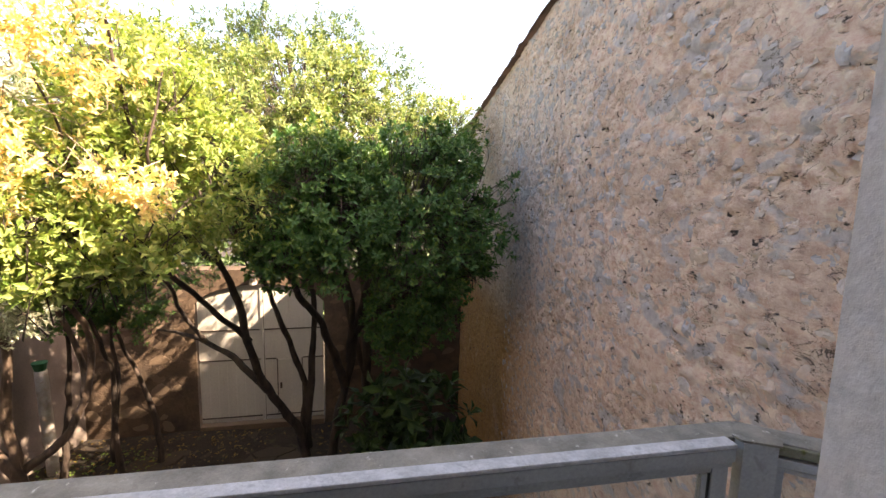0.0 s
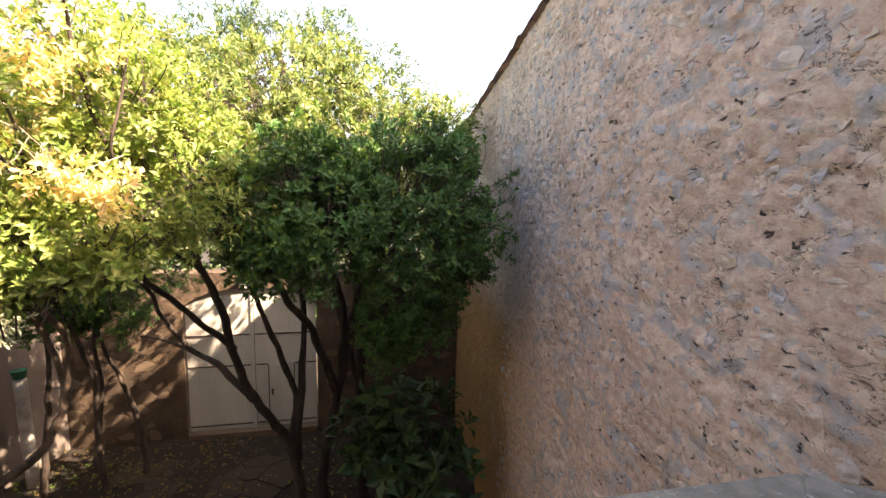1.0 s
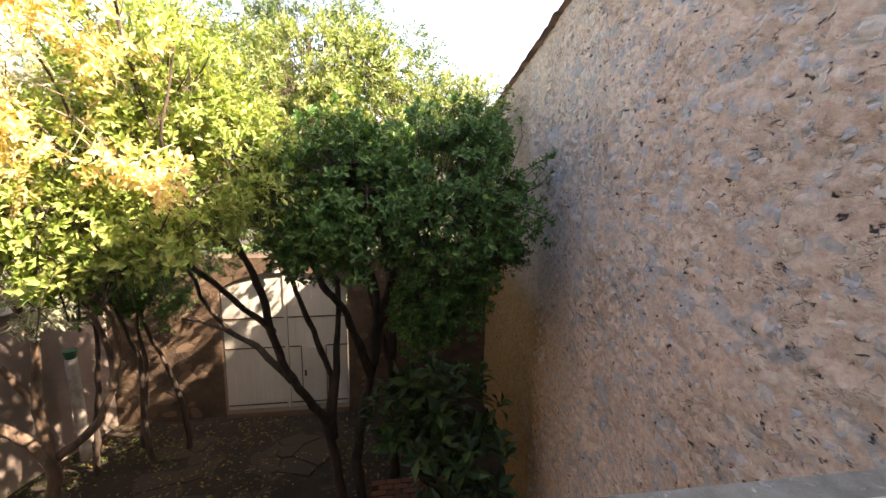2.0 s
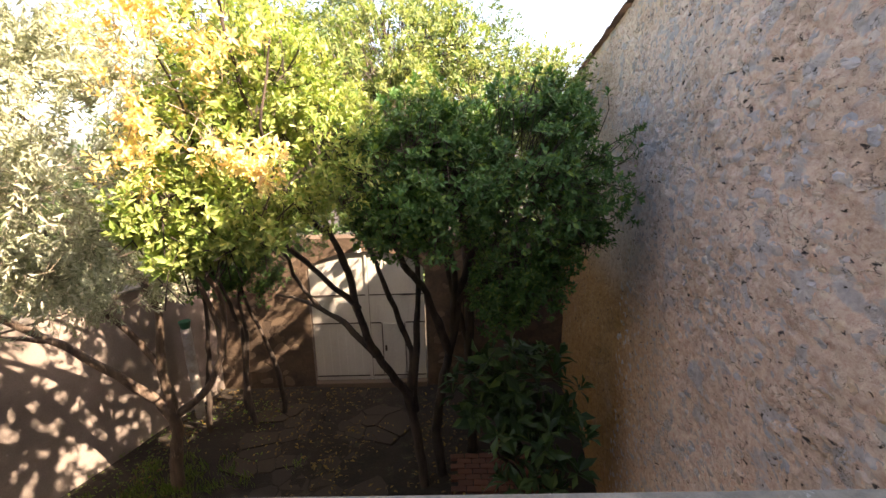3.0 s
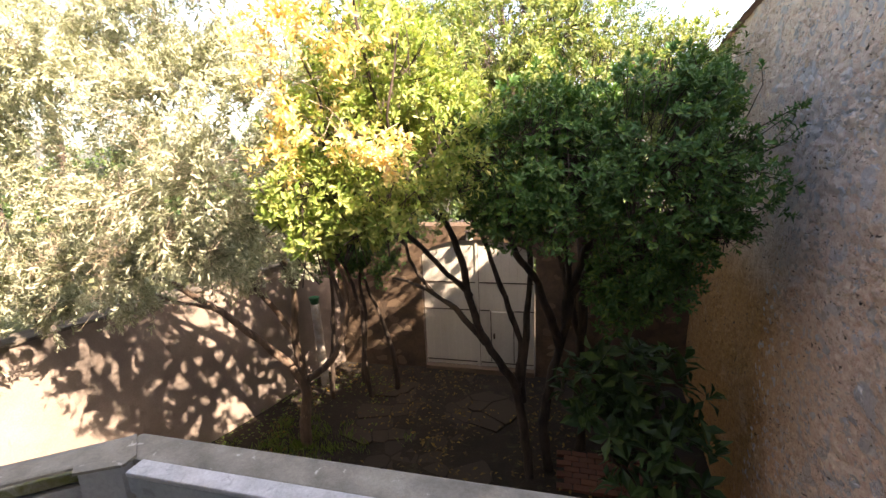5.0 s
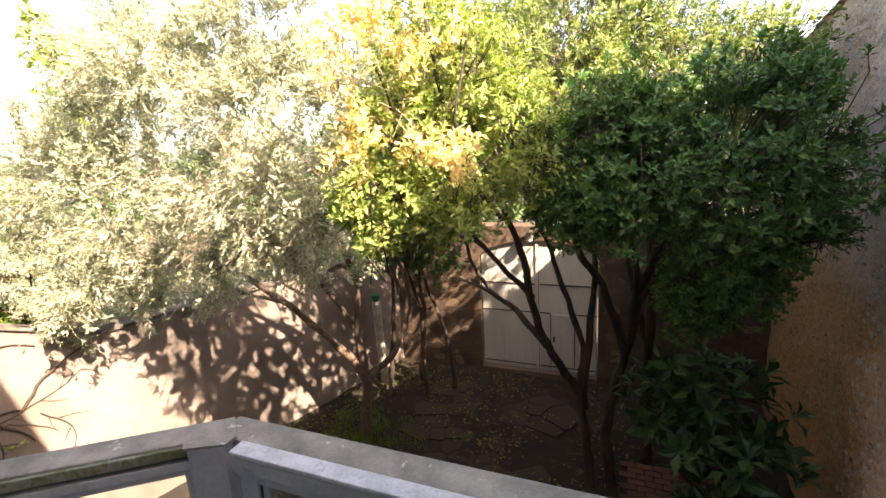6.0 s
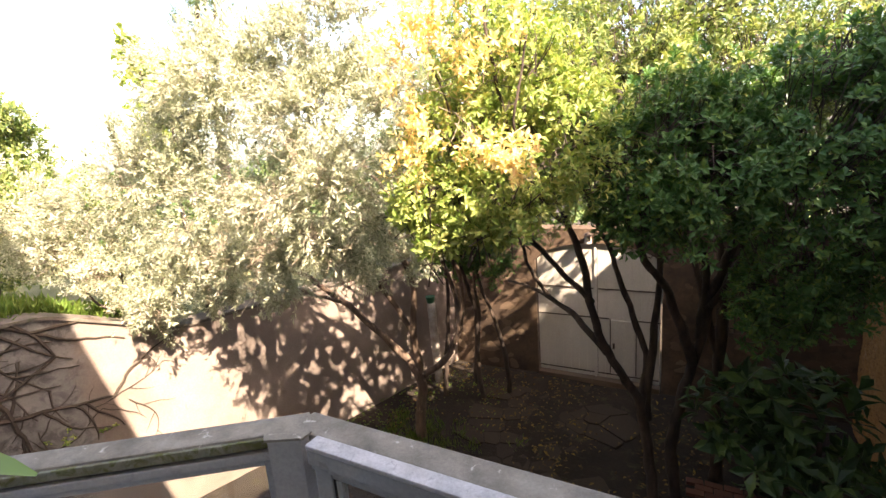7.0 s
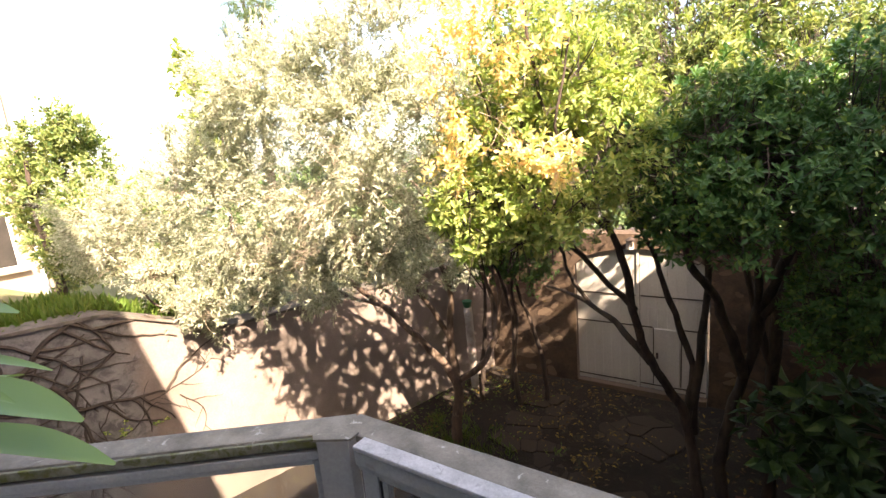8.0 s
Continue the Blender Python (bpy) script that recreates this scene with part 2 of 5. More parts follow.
L_BACK = leaf_material("grey_green_leaf", [(0.05, 0.095, 0.035), (0.08, 0.13, 0.05), (0.12, 0.17, 0.06), (0.06, 0.11, 0.045)], 0.45, 0.3)
L_BROAD = leaf_material("broad_leaf", [(0.022, 0.052, 0.02), (0.036, 0.078, 0.026), (0.085, 0.145, 0.045)], 0.42, 0.25)
L_POT = leaf_material("pot_plant_leaf", [(0.16, 0.30, 0.09), (0.22, 0.36, 0.12), (0.30, 0.38, 0.10)], 0.45, 0.35)
L_GRASS = leaf_material("grass_blade", [(0.07, 0.13, 0.02), (0.11, 0.18, 0.03), (0.14, 0.17, 0.04)], 0.5, 0.35)
L_FALLEN = leaf_material("fallen_leaf", [(0.25, 0.16, 0.03), (0.09, 0.05, 0.018), (0.18, 0.12, 0.025), (0.06, 0.035, 0.018), (0.08, 0.045, 0.02)], 0.7, 0.1)


# ---- mesh helpers ----
def finish(me, material, smooth=False):
    me.materials.append(material)
    if smooth:
        me.polygons.foreach_set("use_smooth", [True] * len(me.polygons))
    return me


def part(name, bm, material, parent=None, label="", smooth=False):
    me = bpy.data.meshes.new(name)
    bm.to_mesh(me)
    bm.free()
    ob = new(name, finish(me, material, smooth))
    ob.parent = parent
    return tagged(ob, label)


def raw(name, verts, faces, material, parent=None, label="", smooth=False):
    me = bpy.data.meshes.new(name)
    me.from_pydata(np.asarray(verts).tolist(), [], faces if isinstance(faces, list) else faces.tolist())
    me.update()
    ob = new(name, finish(me, material, smooth))
    ob.parent = parent
    return tagged(ob, label)


def thing(name, label, category, group="", kind="", at=(0, 0, 0)):
    ob = new(name)
    ob.location = at
    return tagged(ob, label, category, group, kind)


def box(bm, x0, x1, y0, y1, z0, z1, bevel=0.0, m=None):
    vs = bmesh.ops.create_cube(bm, size=1.0)["verts"]
    for v in vs:
        v.co = Vector(((x0, x1)[v.co.x > 0], (y0, y1)[v.co.y > 0], (z0, z1)[v.co.z > 0]))
    if bevel:
        es = list({e for v in vs for e in v.link_edges})
        got = bmesh.ops.bevel(bm, geom=es, offset=bevel, segments=2, affect="EDGES", profile=0.6)
        vs = list({v for f in got["faces"] for v in f.verts} | {v for v in vs if v.is_valid})
    if m is not None:
        bmesh.ops.transform(bm, matrix=m, verts=vs)
    return bm


def prism(bm, outline, z0, z1):
    """An upright prism over a convex outline in plan."""
    lo = [bm.verts.new((x, y, z0)) for x, y in outline]
    hi = [bm.verts.new((x, y, z1)) for x, y in outline]
    n = len(outline)
    bm.faces.new(lo[::-1])
    bm.faces.new(hi)
    for i in range(n):
        bm.faces.new((lo[i], lo[(i + 1) % n], hi[(i + 1) % n], hi[i]))
    bmesh.ops.recalc_face_normals(bm, faces=bm.faces)
    return bm


def tube(bm, pts, radii, sides=8, wobble=0.0):
    pts = [Vector(p) for p in pts]
    rings = []
    for i, p in enumerate(pts):
        ahead = (pts[min(i + 1, len(pts) - 1)] - pts[max(i - 1, 0)]).normalized()
        a = ahead.cross(Vector((0.31, 0.85, 0.42))).normalized()
        b2 = ahead.cross(a)
        ring = []
        for k in range(sides):
            an = 2 * math.pi * k / sides
            r = radii[i] * (1 + wobble * noise.noise(p * 6 + Vector((k * 1.7, 0, 0))))
            ring.append(bm.verts.new(p + r * (math.cos(an) * a + math.sin(an) * b2)))
        rings.append(ring)
    for r0, r1 in zip(rings, rings[1:]):
        for k in range(sides):
            bm.faces.new((r0[k], r0[(k + 1) % sides], r1[(k + 1) % sides], r1[k]))
    bm.faces.new(rings[0][::-1])
    bm.faces.new(rings[-1])
    return bm


def smooth_line(pts, steps=5, jitter=0.0, seed=0):
    """Catmull-Rom through the points, with a little natural wander."""
    p = [Vector(q) for q in pts]
    p = [p[0] * 2 - p[1], *p, p[-1] * 2 - p[-2]]
    out = []
    for i in range(1, len(p) - 2):
        for s in range(steps):
            t = s / steps
            a, b2, c, d = p[i - 1], p[i], p[i + 1], p[i + 2]
            q = 0.5 * (2 * b2 + (c - a) * t + (2 * a - 5 * b2 + 4 * c - d) * t * t + (3 * b2 - a - 3 * c + d) * t**3)
            out.append(q + jitter * noise.noise_vector(q * 3 + Vector((seed * 7.1, 0, 0))))
    out.append(p[-2])
    return out


def taper(n, r0, r1):
    return [r0 + (r1 - r0) * i / (n - 1) for i in range(n)]


def unit(a):
    return a / np.maximum(np.linalg.norm(a, axis=-1, keepdims=True), 1e-9)


def leaf_arrays(p, d, nrm, length, width):
    """Five-point folded blades: base, two edges, midrib, tip."""
    s = np.cross(nrm, d)
    mid = p + d * (length * 0.58)[:, None]
    v = np.stack([p, mid + s * (width / 2)[:, None] + nrm * (width * 0.22)[:, None], mid, mid - s * (width / 2)[:, None] + nrm * (width * 0.22)[:, None],
                  p + d * length[:, None] - nrm * (length * 0.14)[:, None]], 1).reshape(-1, 3)
    k = np.arange(len(p))[:, None] * 5
    f = np.concatenate([k + np.array([0, 2, 4, 1]), k + np.array([0, 3, 4, 2])])
    return v, f


def crown_tips(rng, blobs, count, gaps=-0.22, inner=0.5, lumps=0.2):
    """Shoot tips in the outer part of overlapping blobs, thinned by a broad noise so that the crown has gaps."""
    c = np.array([b[:3] for b in blobs], float)
    r = np.array([b[3:6] for b in blobs], float)
    w = (r[:, 0] * r[:, 1] + r[:, 1] * r[:, 2] + r[:, 0] * r[:, 2])
    pick = rng.choice(len(blobs), count, p=w / w.sum())
    u = unit(rng.normal(size=(count, 3)))
    rad = rng.uniform(inner, 1.06, count) ** 0.75
    p = c[pick] + r[pick] * u * rad[:, None]
    out = unit(u / r[pick])
    # the surface swells and sinks shoot group by shoot group
    p = p + out * np.array([lumps * (noise.noise(Vector(q) * 3.1) + 0.5 * noise.noise(Vector(q) * 7.0)) for q in p])[:, None]
    keep = np.array([noise.noise(Vector(q) * 1.9) > gaps for q in p])
    p, out = p[keep], out[keep]
    return p, out


def shoots(rng, p, out, leaves, length, width, along, lift=0.45, lean=(25, 85)):
    """Leaves set spirally round each shoot; along: how far down the shoot they sit."""
    n = len(p)
    axis = unit(out + np.array([0, 0, lift]) + rng.normal(size=(n, 3)) * 0.38)
    ref = unit(np.cross(axis, rng.normal(size=(n, 3))))
    other = np.cross(axis, ref)
    k = np.tile(np.arange(leaves), n)
    i = np.repeat(np.arange(n), leaves)
    phi = k * 2.4 + np.repeat(rng.uniform(0, 6.28, n), leaves) + rng.normal(size=n * leaves) * 0.3
    down = (k + rng.uniform(0, 1, n * leaves)) / leaves
    theta = np.radians(lean[0] + (lean[1] - lean[0]) * down + rng.normal(size=n * leaves) * 9)
    side = ref[i] * np.cos(phi)[:, None] + other[i] * np.sin(phi)[:, None]
    d = unit(axis[i] * np.cos(theta)[:, None] + side * np.sin(theta)[:, None])
    nrm = unit(axis[i] - d * (axis[i] * d).sum(1)[:, None] + rng.normal(size=(n * leaves, 3)) * 0.12)
    nrm = unit(nrm - d * (nrm * d).sum(1)[:, None])
    ln = length * rng.uniform(0.7, 1.2, n * leaves)
    return leaf_arrays(p[i] - axis[i] * (down * along)[:, None], d, nrm, ln, ln * width), axis


def twig_arrays(p, axis, inward, length, r0, r1):
    """Three-sided twigs that run from each shoot tip back into the crown."""
    a = p - axis * length * 0.45
    b = a + unit(inward * 0.8 - axis * 0.5) * length * 0.8
    chain = [(p, r1), (a, (r0 + r1) / 2), (b, r0)]
    ref = unit(np.cross(axis, np.array([0.3, 0.5, 0.8])))
    oth = np.cross(axis, ref)
    rings = []
    for q, r in chain:
        for an in (0, 2.094, 4.189):
            rings.append(q + r * (ref * math.cos(an) + oth * math.sin(an)))
    v = np.stack(rings, 1).reshape(-1, 3)
    k = np.arange(len(p))[:, None] * 9
    f = np.concatenate([k + np.array([s * 3 + e, s * 3 + (e + 1) % 3, s * 3 + 3 + (e + 1) % 3, s * 3 + 3 + e]) for s in (0, 1) for e in (0, 1, 2)])
    return v, f


def cut_sun_lanes(v, openness, dense_above):
    """Cuts leaves out in long slanting lanes, a hand wide, set along the sun so that flecks fall through the crowns."""
    blade = v.reshape(-1, 5, 3)
    mid = blade[:, 2]
    s = np.array(SUN)
    lane = mid - (mid @ s)[:, None] * s * 0.985
    keep = np.array([z > dense_above or noise.noise(a * 6.2) + 0.6 * noise.noise(a * 13.0) > openness for a, z in zip(map(Vector, lane), mid[:, 2])])
    blade = blade[keep]
    k = np.arange(len(blade))[:, None] * 5
    return blade.reshape(-1, 3), np.concatenate([k + np.array([0, 2, 4, 1]), k + np.array([0, 3, 4, 2])])


def crown(tree, seed, blobs, count, leaf, size, shape, leaves, along, twig=None, twig_len=0.3, name="crown", label="", lift=0.45, lean=(25, 85), gaps=-0.22, inner=0.5, r0=0.006, openness=None, dense_above=99, twigs=0.4, lumps=0.2):
    rng = np.random.default_rng(seed)
    p, out = crown_tips(rng, blobs, count, gaps, inner, lumps)
    (v, f), axis = shoots(rng, p, out, leaves, size, shape, along, lift, lean)
    if openness is not None:
        v, f = cut_sun_lanes(v, openness, dense_above)
    raw(name, v, f, leaf, tree, label, smooth=False)
    if twig:
        k = rng.random(len(p)) < twigs
        v, f = twig_arrays(p[k], axis[k], -out[k], twig_len, r0, 0.0018)
        tagged(raw("twigwork", v, f, twig, tree), kind="stuff")


def limbs(tree, lines, material, sides=9, name="limb"):
    """lines: (points, base radius, tip radius); the first is the trunk."""
    for n, (pts, r0, r1) in enumerate(lines):
        line = smooth_line(pts, 6, 0.035, n)
        part("trunk" if n == 0 else name, tube(bmesh.new(), line, taper(len(line), r0, r1), sides, 0.35), material, tree, smooth=True)


# ---- the setting ----
def stone_x(y):
    return 5.117 + 0.0902 * y


def left_x(y):
    return -2.62 + 0.3157 * y


def roof_z(y):
    """Verge of the gable: a gentle slope, and an unseen taller stretch towards the house, added to shade the dark tree.
    """
    low = 6.58 - 0.113 * (y + 3.12)
    k = min(1.0, max(0.0, (-3.5 - y) / 0.3))
    return low + (max(7.5, low) - low) * k


def wall_relief(y, z):
    q = Vector((y, z, 0))
    k = Vector((y * 0.75, z * 1.3, 0))
    near, _ = noise.voronoi(k * 9.0 + 0.35 * noise.noise_vector(k * 5.0))
    joint = max(0.0, 1.0 - (near[1] - near[0]) / 0.16)
    bare = min(1.0, max(0.0, 0.55 + 1.3 * noise.noise(q * 1.7 + Vector((0, 0, 9)))))
    lump = 0.009 * noise.noise(k * 13.0) - 0.020 * joint * joint * bare - 0.010 * near[0] * bare
    return 0.016 * noise.noise(q * 2.1) + 0.012 * noise.noise(q * 5.5) + lump


FAR_Y = 1.946
RAIL_Z = 4.334
FLOOR_Z = RAIL_Z - 1.03
HOUSE_Y = -7.12

# ground: one sheet out to the horizon, finer and uneven in the garden
gx = np.unique(np.concatenate([[-600, -150, -50, -20, -9], np.arange(-5, 6.01, 0.2), [9, 20, 50, 150, 600]]))
gy = np.unique(np.concatenate([[-600, -150, -50, -20, -10], np.arange(-8, 3.01, 0.2), [9, 20, 50, 150, 600]]))
gv, gf = [], []
for j, y in enumerate(gy):
    for i, x in enumerate(gx):
        near = abs(x) < 6 and -8 < y < 2.5
        gv.append((x, y, (0.05 * noise.noise(Vector((x, y, 0)) * 0.8) + 0.02 * noise.noise(Vector((x, y, 3)) * 3)) - 0.03 if near else -0.05))
for j in range(len(gy) - 1):
    for i in range(len(gx) - 1):
        a = j * len(gx) + i
        gf.append((a, a + 1, a + len(gx) + 1, a + len(gx)))
ground = tagged(raw("ground", gv, gf, M_SOIL, smooth=True), "dark garden soil with leaf litter, canopy shade put into its colour", "ground", kind="structure")

# stone gable wall: an uneven mortared face with a solid core behind it
ys = np.concatenate([np.arange(-8.0, -6.6, 0.04), np.arange(-6.6, -2.2, 0.016), np.arange(-2.2, 2.35, 0.03)])
ks = np.linspace(0, 1, 370)
wv, wf = [], []
for y in ys:
    top = roof_z(y)
    for k in ks:
        z = -0.15 + (top + 0.15) * k
        out = wall_relief(y, z)
        wv.append((stone_x(y) - out, y, z))
nk = len(ks)
for j in range(len(ys) - 1):
    for i in range(nk - 1):
        a = j * nk + i
        wf.append((a, a + 1, a + nk + 1, a + nk))
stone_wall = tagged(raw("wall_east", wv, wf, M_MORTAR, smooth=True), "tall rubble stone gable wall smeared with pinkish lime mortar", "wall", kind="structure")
core = bmesh.new()
lo = [(stone_x(-8) + 0.06, -8.0), (stone_x(2.3) + 0.06, 2.3), (stone_x(2.3) + 0.55, 2.3), (stone_x(-8) + 0.55, -8.0)]
vb = [core.verts.new((x, y, -0.2)) for x, y in lo]
vt = [core.verts.new((x, y, 6.58 - 0.113 * (y + 3.12))) for x, y in lo]
core.faces.new(vb[::-1]), core.faces.new(vt)
for i in range(4):
    core.faces.new((vb[i], vb[(i + 1) % 4], vt[(i + 1) % 4], vt[i]))
part("wall_core", core, M_STONES, stone_wall)
# core of the added, unseen stretch that keeps sun off the dark tree
raised = bmesh.new()
rb = [raised.verts.new((x, y, roof_z(-3.4) - 0.2)) for x, y in ((stone_x(-8) + 0.06, -8.0), (stone_x(-3.8) + 0.06, -3.8), (stone_x(-3.8) + 0.55, -3.8), (stone_x(-8) + 0.55, -8.0))]
rt = [raised.verts.new((v.co.x, v.co.y, 7.49)) for v in rb]
raised.faces.new(rb[::-1]), raised.faces.new(rt)
for i in range(4):
    raised.faces.new((rb[i], rb[(i + 1) % 4], rt[(i + 1) % 4], rt[i]))
part("wall_core", raised, M_STONES, stone_wall)

# verge tiles along the gable's slope
tile = bmesh.new()
for k in range(7):
    an = math.pi * k / 6
    for yy in (-0.2, 0.2):
        tile.verts.new((-0.10 * math.cos(an) * (1 if yy < 0 else 0.85), yy, 0.055 * math.sin(an) * (1 if yy < 0 else 0.85)))
tile.verts.ensure_lookup_table()
for k in range(6):
    tile.faces.new((tile.verts[2 * k], tile.verts[2 * k + 2], tile.verts[2 * k + 3], tile.verts[2 * k + 1]))
bmesh.ops.solidify(tile, geom=tile.faces[:], thickness=0.014)
roof_edge = thing("roof_verge", "row of weathered clay tiles along the gable edge", "roof", kind="structure")
tm = None
for n, y in enumerate(np.arange(-7.9, 2.3, 0.34)):
    if tm is None:
        ob = part("tile", tile, M_TILE, roof_edge)
        tm = ob.data
    else:
        ob = new("tile", tm)
        ob.parent = roof_edge
    ob.matrix_world = pose(stone_x(y) + 0.03, float(y), roof_z(y) + 0.015 + 0.008 * (n % 2), -6.5 + random.uniform(-2, 2), 0, -5 + random.uniform(-4, 4))

# brown far wall with an arched doorway and a small barred window
DOOR_W, SPRING, CROWN_Z = 2.4, 2.58, 2.96
FAR_TOP = 3.25
WX0, WX1, WZ0, WZ1 = 3.16, 3.72, 1.37, 2.06
far_wall = bmesh.new()


def arch_z(x):
    t = (x - DOOR_W / 2) / (DOOR_W / 2)
    return SPRING + (CROWN_Z - SPRING) * math.sqrt(max(0.0, 1 - t * t)) ** 1.2


def block(x0, x1, z0, z1):
    box(far_wall, x0, x1, FAR_Y - 0.06, FAR_Y + 0.4, z0, z1)


block(-2.6, -0.02, -0.2, FAR_TOP)
block(DOOR_W + 0.02, WX0, -0.2, FAR_TOP)
block(WX1, 5.6, -0.2, FAR_TOP)
block(WX0, WX1, -0.2, WZ0)
block(WX0, WX1, WZ1, FAR_TOP)
N = 16
for i in range(N):
    x0, x1 = -0.02 + (DOOR_W + 0.04) * i / N, -0.02 + (DOOR_W + 0.04) * (i + 1) / N
    q = [(x0, arch_z(x0)), (x1, arch_z(x1)), (x1, FAR_TOP), (x0, FAR_TOP)]
    fr = [far_wall.verts.new((x, FAR_Y - 0.06, z)) for x, z in q]
    bk = [far_wall.verts.new((x, FAR_Y + 0.4, z)) for x, z in q]
    far_wall.faces.new(fr), far_wall.faces.new(bk[::-1])
    for e in range(4):
        far_wall.faces.new((fr[e], bk[e], bk[(e + 1) % 4], fr[(e + 1) % 4]))
bmesh.ops.recalc_face_normals(far_wall, faces=far_wall.faces)
far_ob = tagged(part("wall_north", far_wall, M_EARTHWALL), "brown rubble garden wall with an arched doorway", "wall", kind="structure")

# left boundary wall of tan render, higher towards the house
LEFT_PROFILE = [(-7.4, 3.40), (-4.85, 3.34), (-4.45, 3.16), (-3.5, 2.74), (-1.0, 2.72), (2.1, 2.72)]


def left_top(y):
    return float(np.interp(y, [p[0] for p in LEFT_PROFILE], [p[1] for p in LEFT_PROFILE]))


def left_strip(ya, yb, name, material, thick, z0=-0.2, proud=0.0):
    v, f = [], []
    steps = np.linspace(ya, yb, max(2, int((yb - ya) / 0.06)))
    zs = np.linspace(0, 1, 50)
    for y in steps:
        for k in zs:
            z = z0 + (left_top(y) - z0) * k
            v.append((left_x(y) + proud + 0.008 * noise.noise(Vector((y, z, 5)) * 2.2) + 0.003 * noise.noise(Vector((y, z, 5)) * 11), y, z))
    for j in range(len(steps) - 1):
        for i in range(49):
            a = j * 50 + i
            f.append((a, a + 50, a + 51, a + 1))
    return raw(name, v, f, material, smooth=True)


left_wall = tagged(left_strip(-7.4, 2.1, "wall_west", M_WESTWALL, 0.25), "sunlit tan rendered garden wall streaked by leaf shade, with old whitewash and painted-in house shade", "wall", kind="structure")
lc = bmesh.new()
prev = None
for y, z in LEFT_PROFILE:
    x = left_x(y)
    ring = [lc.verts.new((x - 0.03, y, -0.2)), lc.verts.new((x - 0.03, y, z - 0.01)), lc.verts.new((x - 0.28, y, z - 0.01)), lc.verts.new((x - 0.28, y, -0.2))]
    if prev:
        for k in range(4):
            lc.faces.new((prev[k], prev[(k + 1) % 4], ring[(k + 1) % 4], ring[k]))
    else:
        lc.faces.new(ring[::-1])
    prev = ring
lc.faces.new(prev)
part("wall_core", lc, M_RENDER, left_wall)
cap = bmesh.new()
prev = None
for y in np.linspace(-7.3, 2.0, 60):
    x, z = left_x(y), left_top(y)
    w = 0.012 * noise.noise(Vector((y * 2, 1, 1)))
    ring = [cap.verts.new(c) for c in ((x + 0.045 + w, y, z - 0.012), (x + 0.04 + w, y, z + 0.03), (x - 0.29, y, z + 0.06 + w), (x - 0.29, y, z - 0.012))]
    if prev:
        for k in range(4):
            cap.faces.new((prev[k], prev[(k + 1) % 4], ring[(k + 1) % 4], ring[k]))
    else:
        cap.faces.new(ring[::-1])
    prev = ring
cap.faces.new(prev)
bmesh.ops.recalc_face_normals(cap, faces=cap.faces)
part("coping", cap, M_COPING, left_wall, "dark stained coping")
# neighbour's raised garden behind the left wall
tv, tf = [], []
txs, tys = np.linspace(0.3, 26, 40), np.linspace(-11, 12, 60)
for y in tys:
    for x in txs:
        tv.append((left_x(min(max(y, -7.4), 2.1)) - x, y, left_top(y) - 0.12 + 0.14 * noise.noise(Vector((x, y, 0)) * 0.7) * min(1, x)))
for j in range(len(tys) - 1):
    for i in range(len(txs) - 1):
        a = j * len(txs) + i
        tf.append((a, a + len(txs), a + len(txs) + 1, a + 1))
tagged(raw("ground_terrace", tv, tf, M_TERRACE, smooth=True), "raised grassy terrace behind the garden wall", "ground", kind="structure")

# the house that the balcony belongs to: thick front wall with the balcony door's opening, tall up to its eaves
HX0, HX1, OX0, OX1, OTOP = -5.2, 9.5, 2.30, 3.283, FLOOR_Z + 2.25
# gable line is unseen, shaped to throw the slanting shadow on the west wall
PEAK_X, PEAK_Z = -1.0, 11.0
house = bmesh.new()
for x0, x1, z0, z1 in ((HX0, OX0, -0.2, OTOP), (OX1, HX1, -0.2, OTOP), (OX0, OX1, -0.2, FLOOR_Z)):
    box(house, x0, x1, HOUSE_Y - 0.34, HOUSE_Y, z0, z1)
gable = [(HX0, OTOP), (HX1, OTOP), (HX1, 5.75), (3.97, 5.75), (PEAK_X, PEAK_Z), (HX0, PEAK_Z - 1.06 * (PEAK_X - HX0))]
ga = [house.verts.new((x, HOUSE_Y, z)) for x, z in gable]
gb = [house.verts.new((x, HOUSE_Y - 0.34, z)) for x, z in gable]
house.faces.new(ga), house.faces.new(gb[::-1])
for e in range(6):
    house.faces.new((ga[e], gb[e], gb[(e + 1) % 6], ga[(e + 1) % 6]))
bmesh.ops.recalc_face_normals(house, faces=house.faces)
house_wall = tagged(part("wall_house", house, M_PLASTER), "grey-white plastered house wall around the balcony door", "wall", kind="structure")
room = bmesh.new()
for b6 in ((OX0 - 1.2, OX1 + 1.2, HOUSE_Y - 4.2, HOUSE_Y - 4.0, FLOOR_Z, OTOP + 0.5), (OX0 - 1.3, OX0 - 1.2, HOUSE_Y - 4, HOUSE_Y - 0.34, FLOOR_Z, OTOP + 0.5), (OX1 + 1.2, OX1 + 1.3, HOUSE_Y - 4, HOUSE_Y - 0.34, FLOOR_Z, OTOP + 0.5)):
    box(room, *b6)
part("wall_room", room, M_PLASTER, house_wall)
tagged(part("floor", box(bmesh.new(), OX0 - 1.3, OX1 + 1.3, HOUSE_Y - 4.2, HOUSE_Y - 0.002, FLOOR_Z - 0.2, FLOOR_Z - 0.004), M_TERRACOTTA), "terracotta floor of the room behind the balcony", "floor", kind="structure")
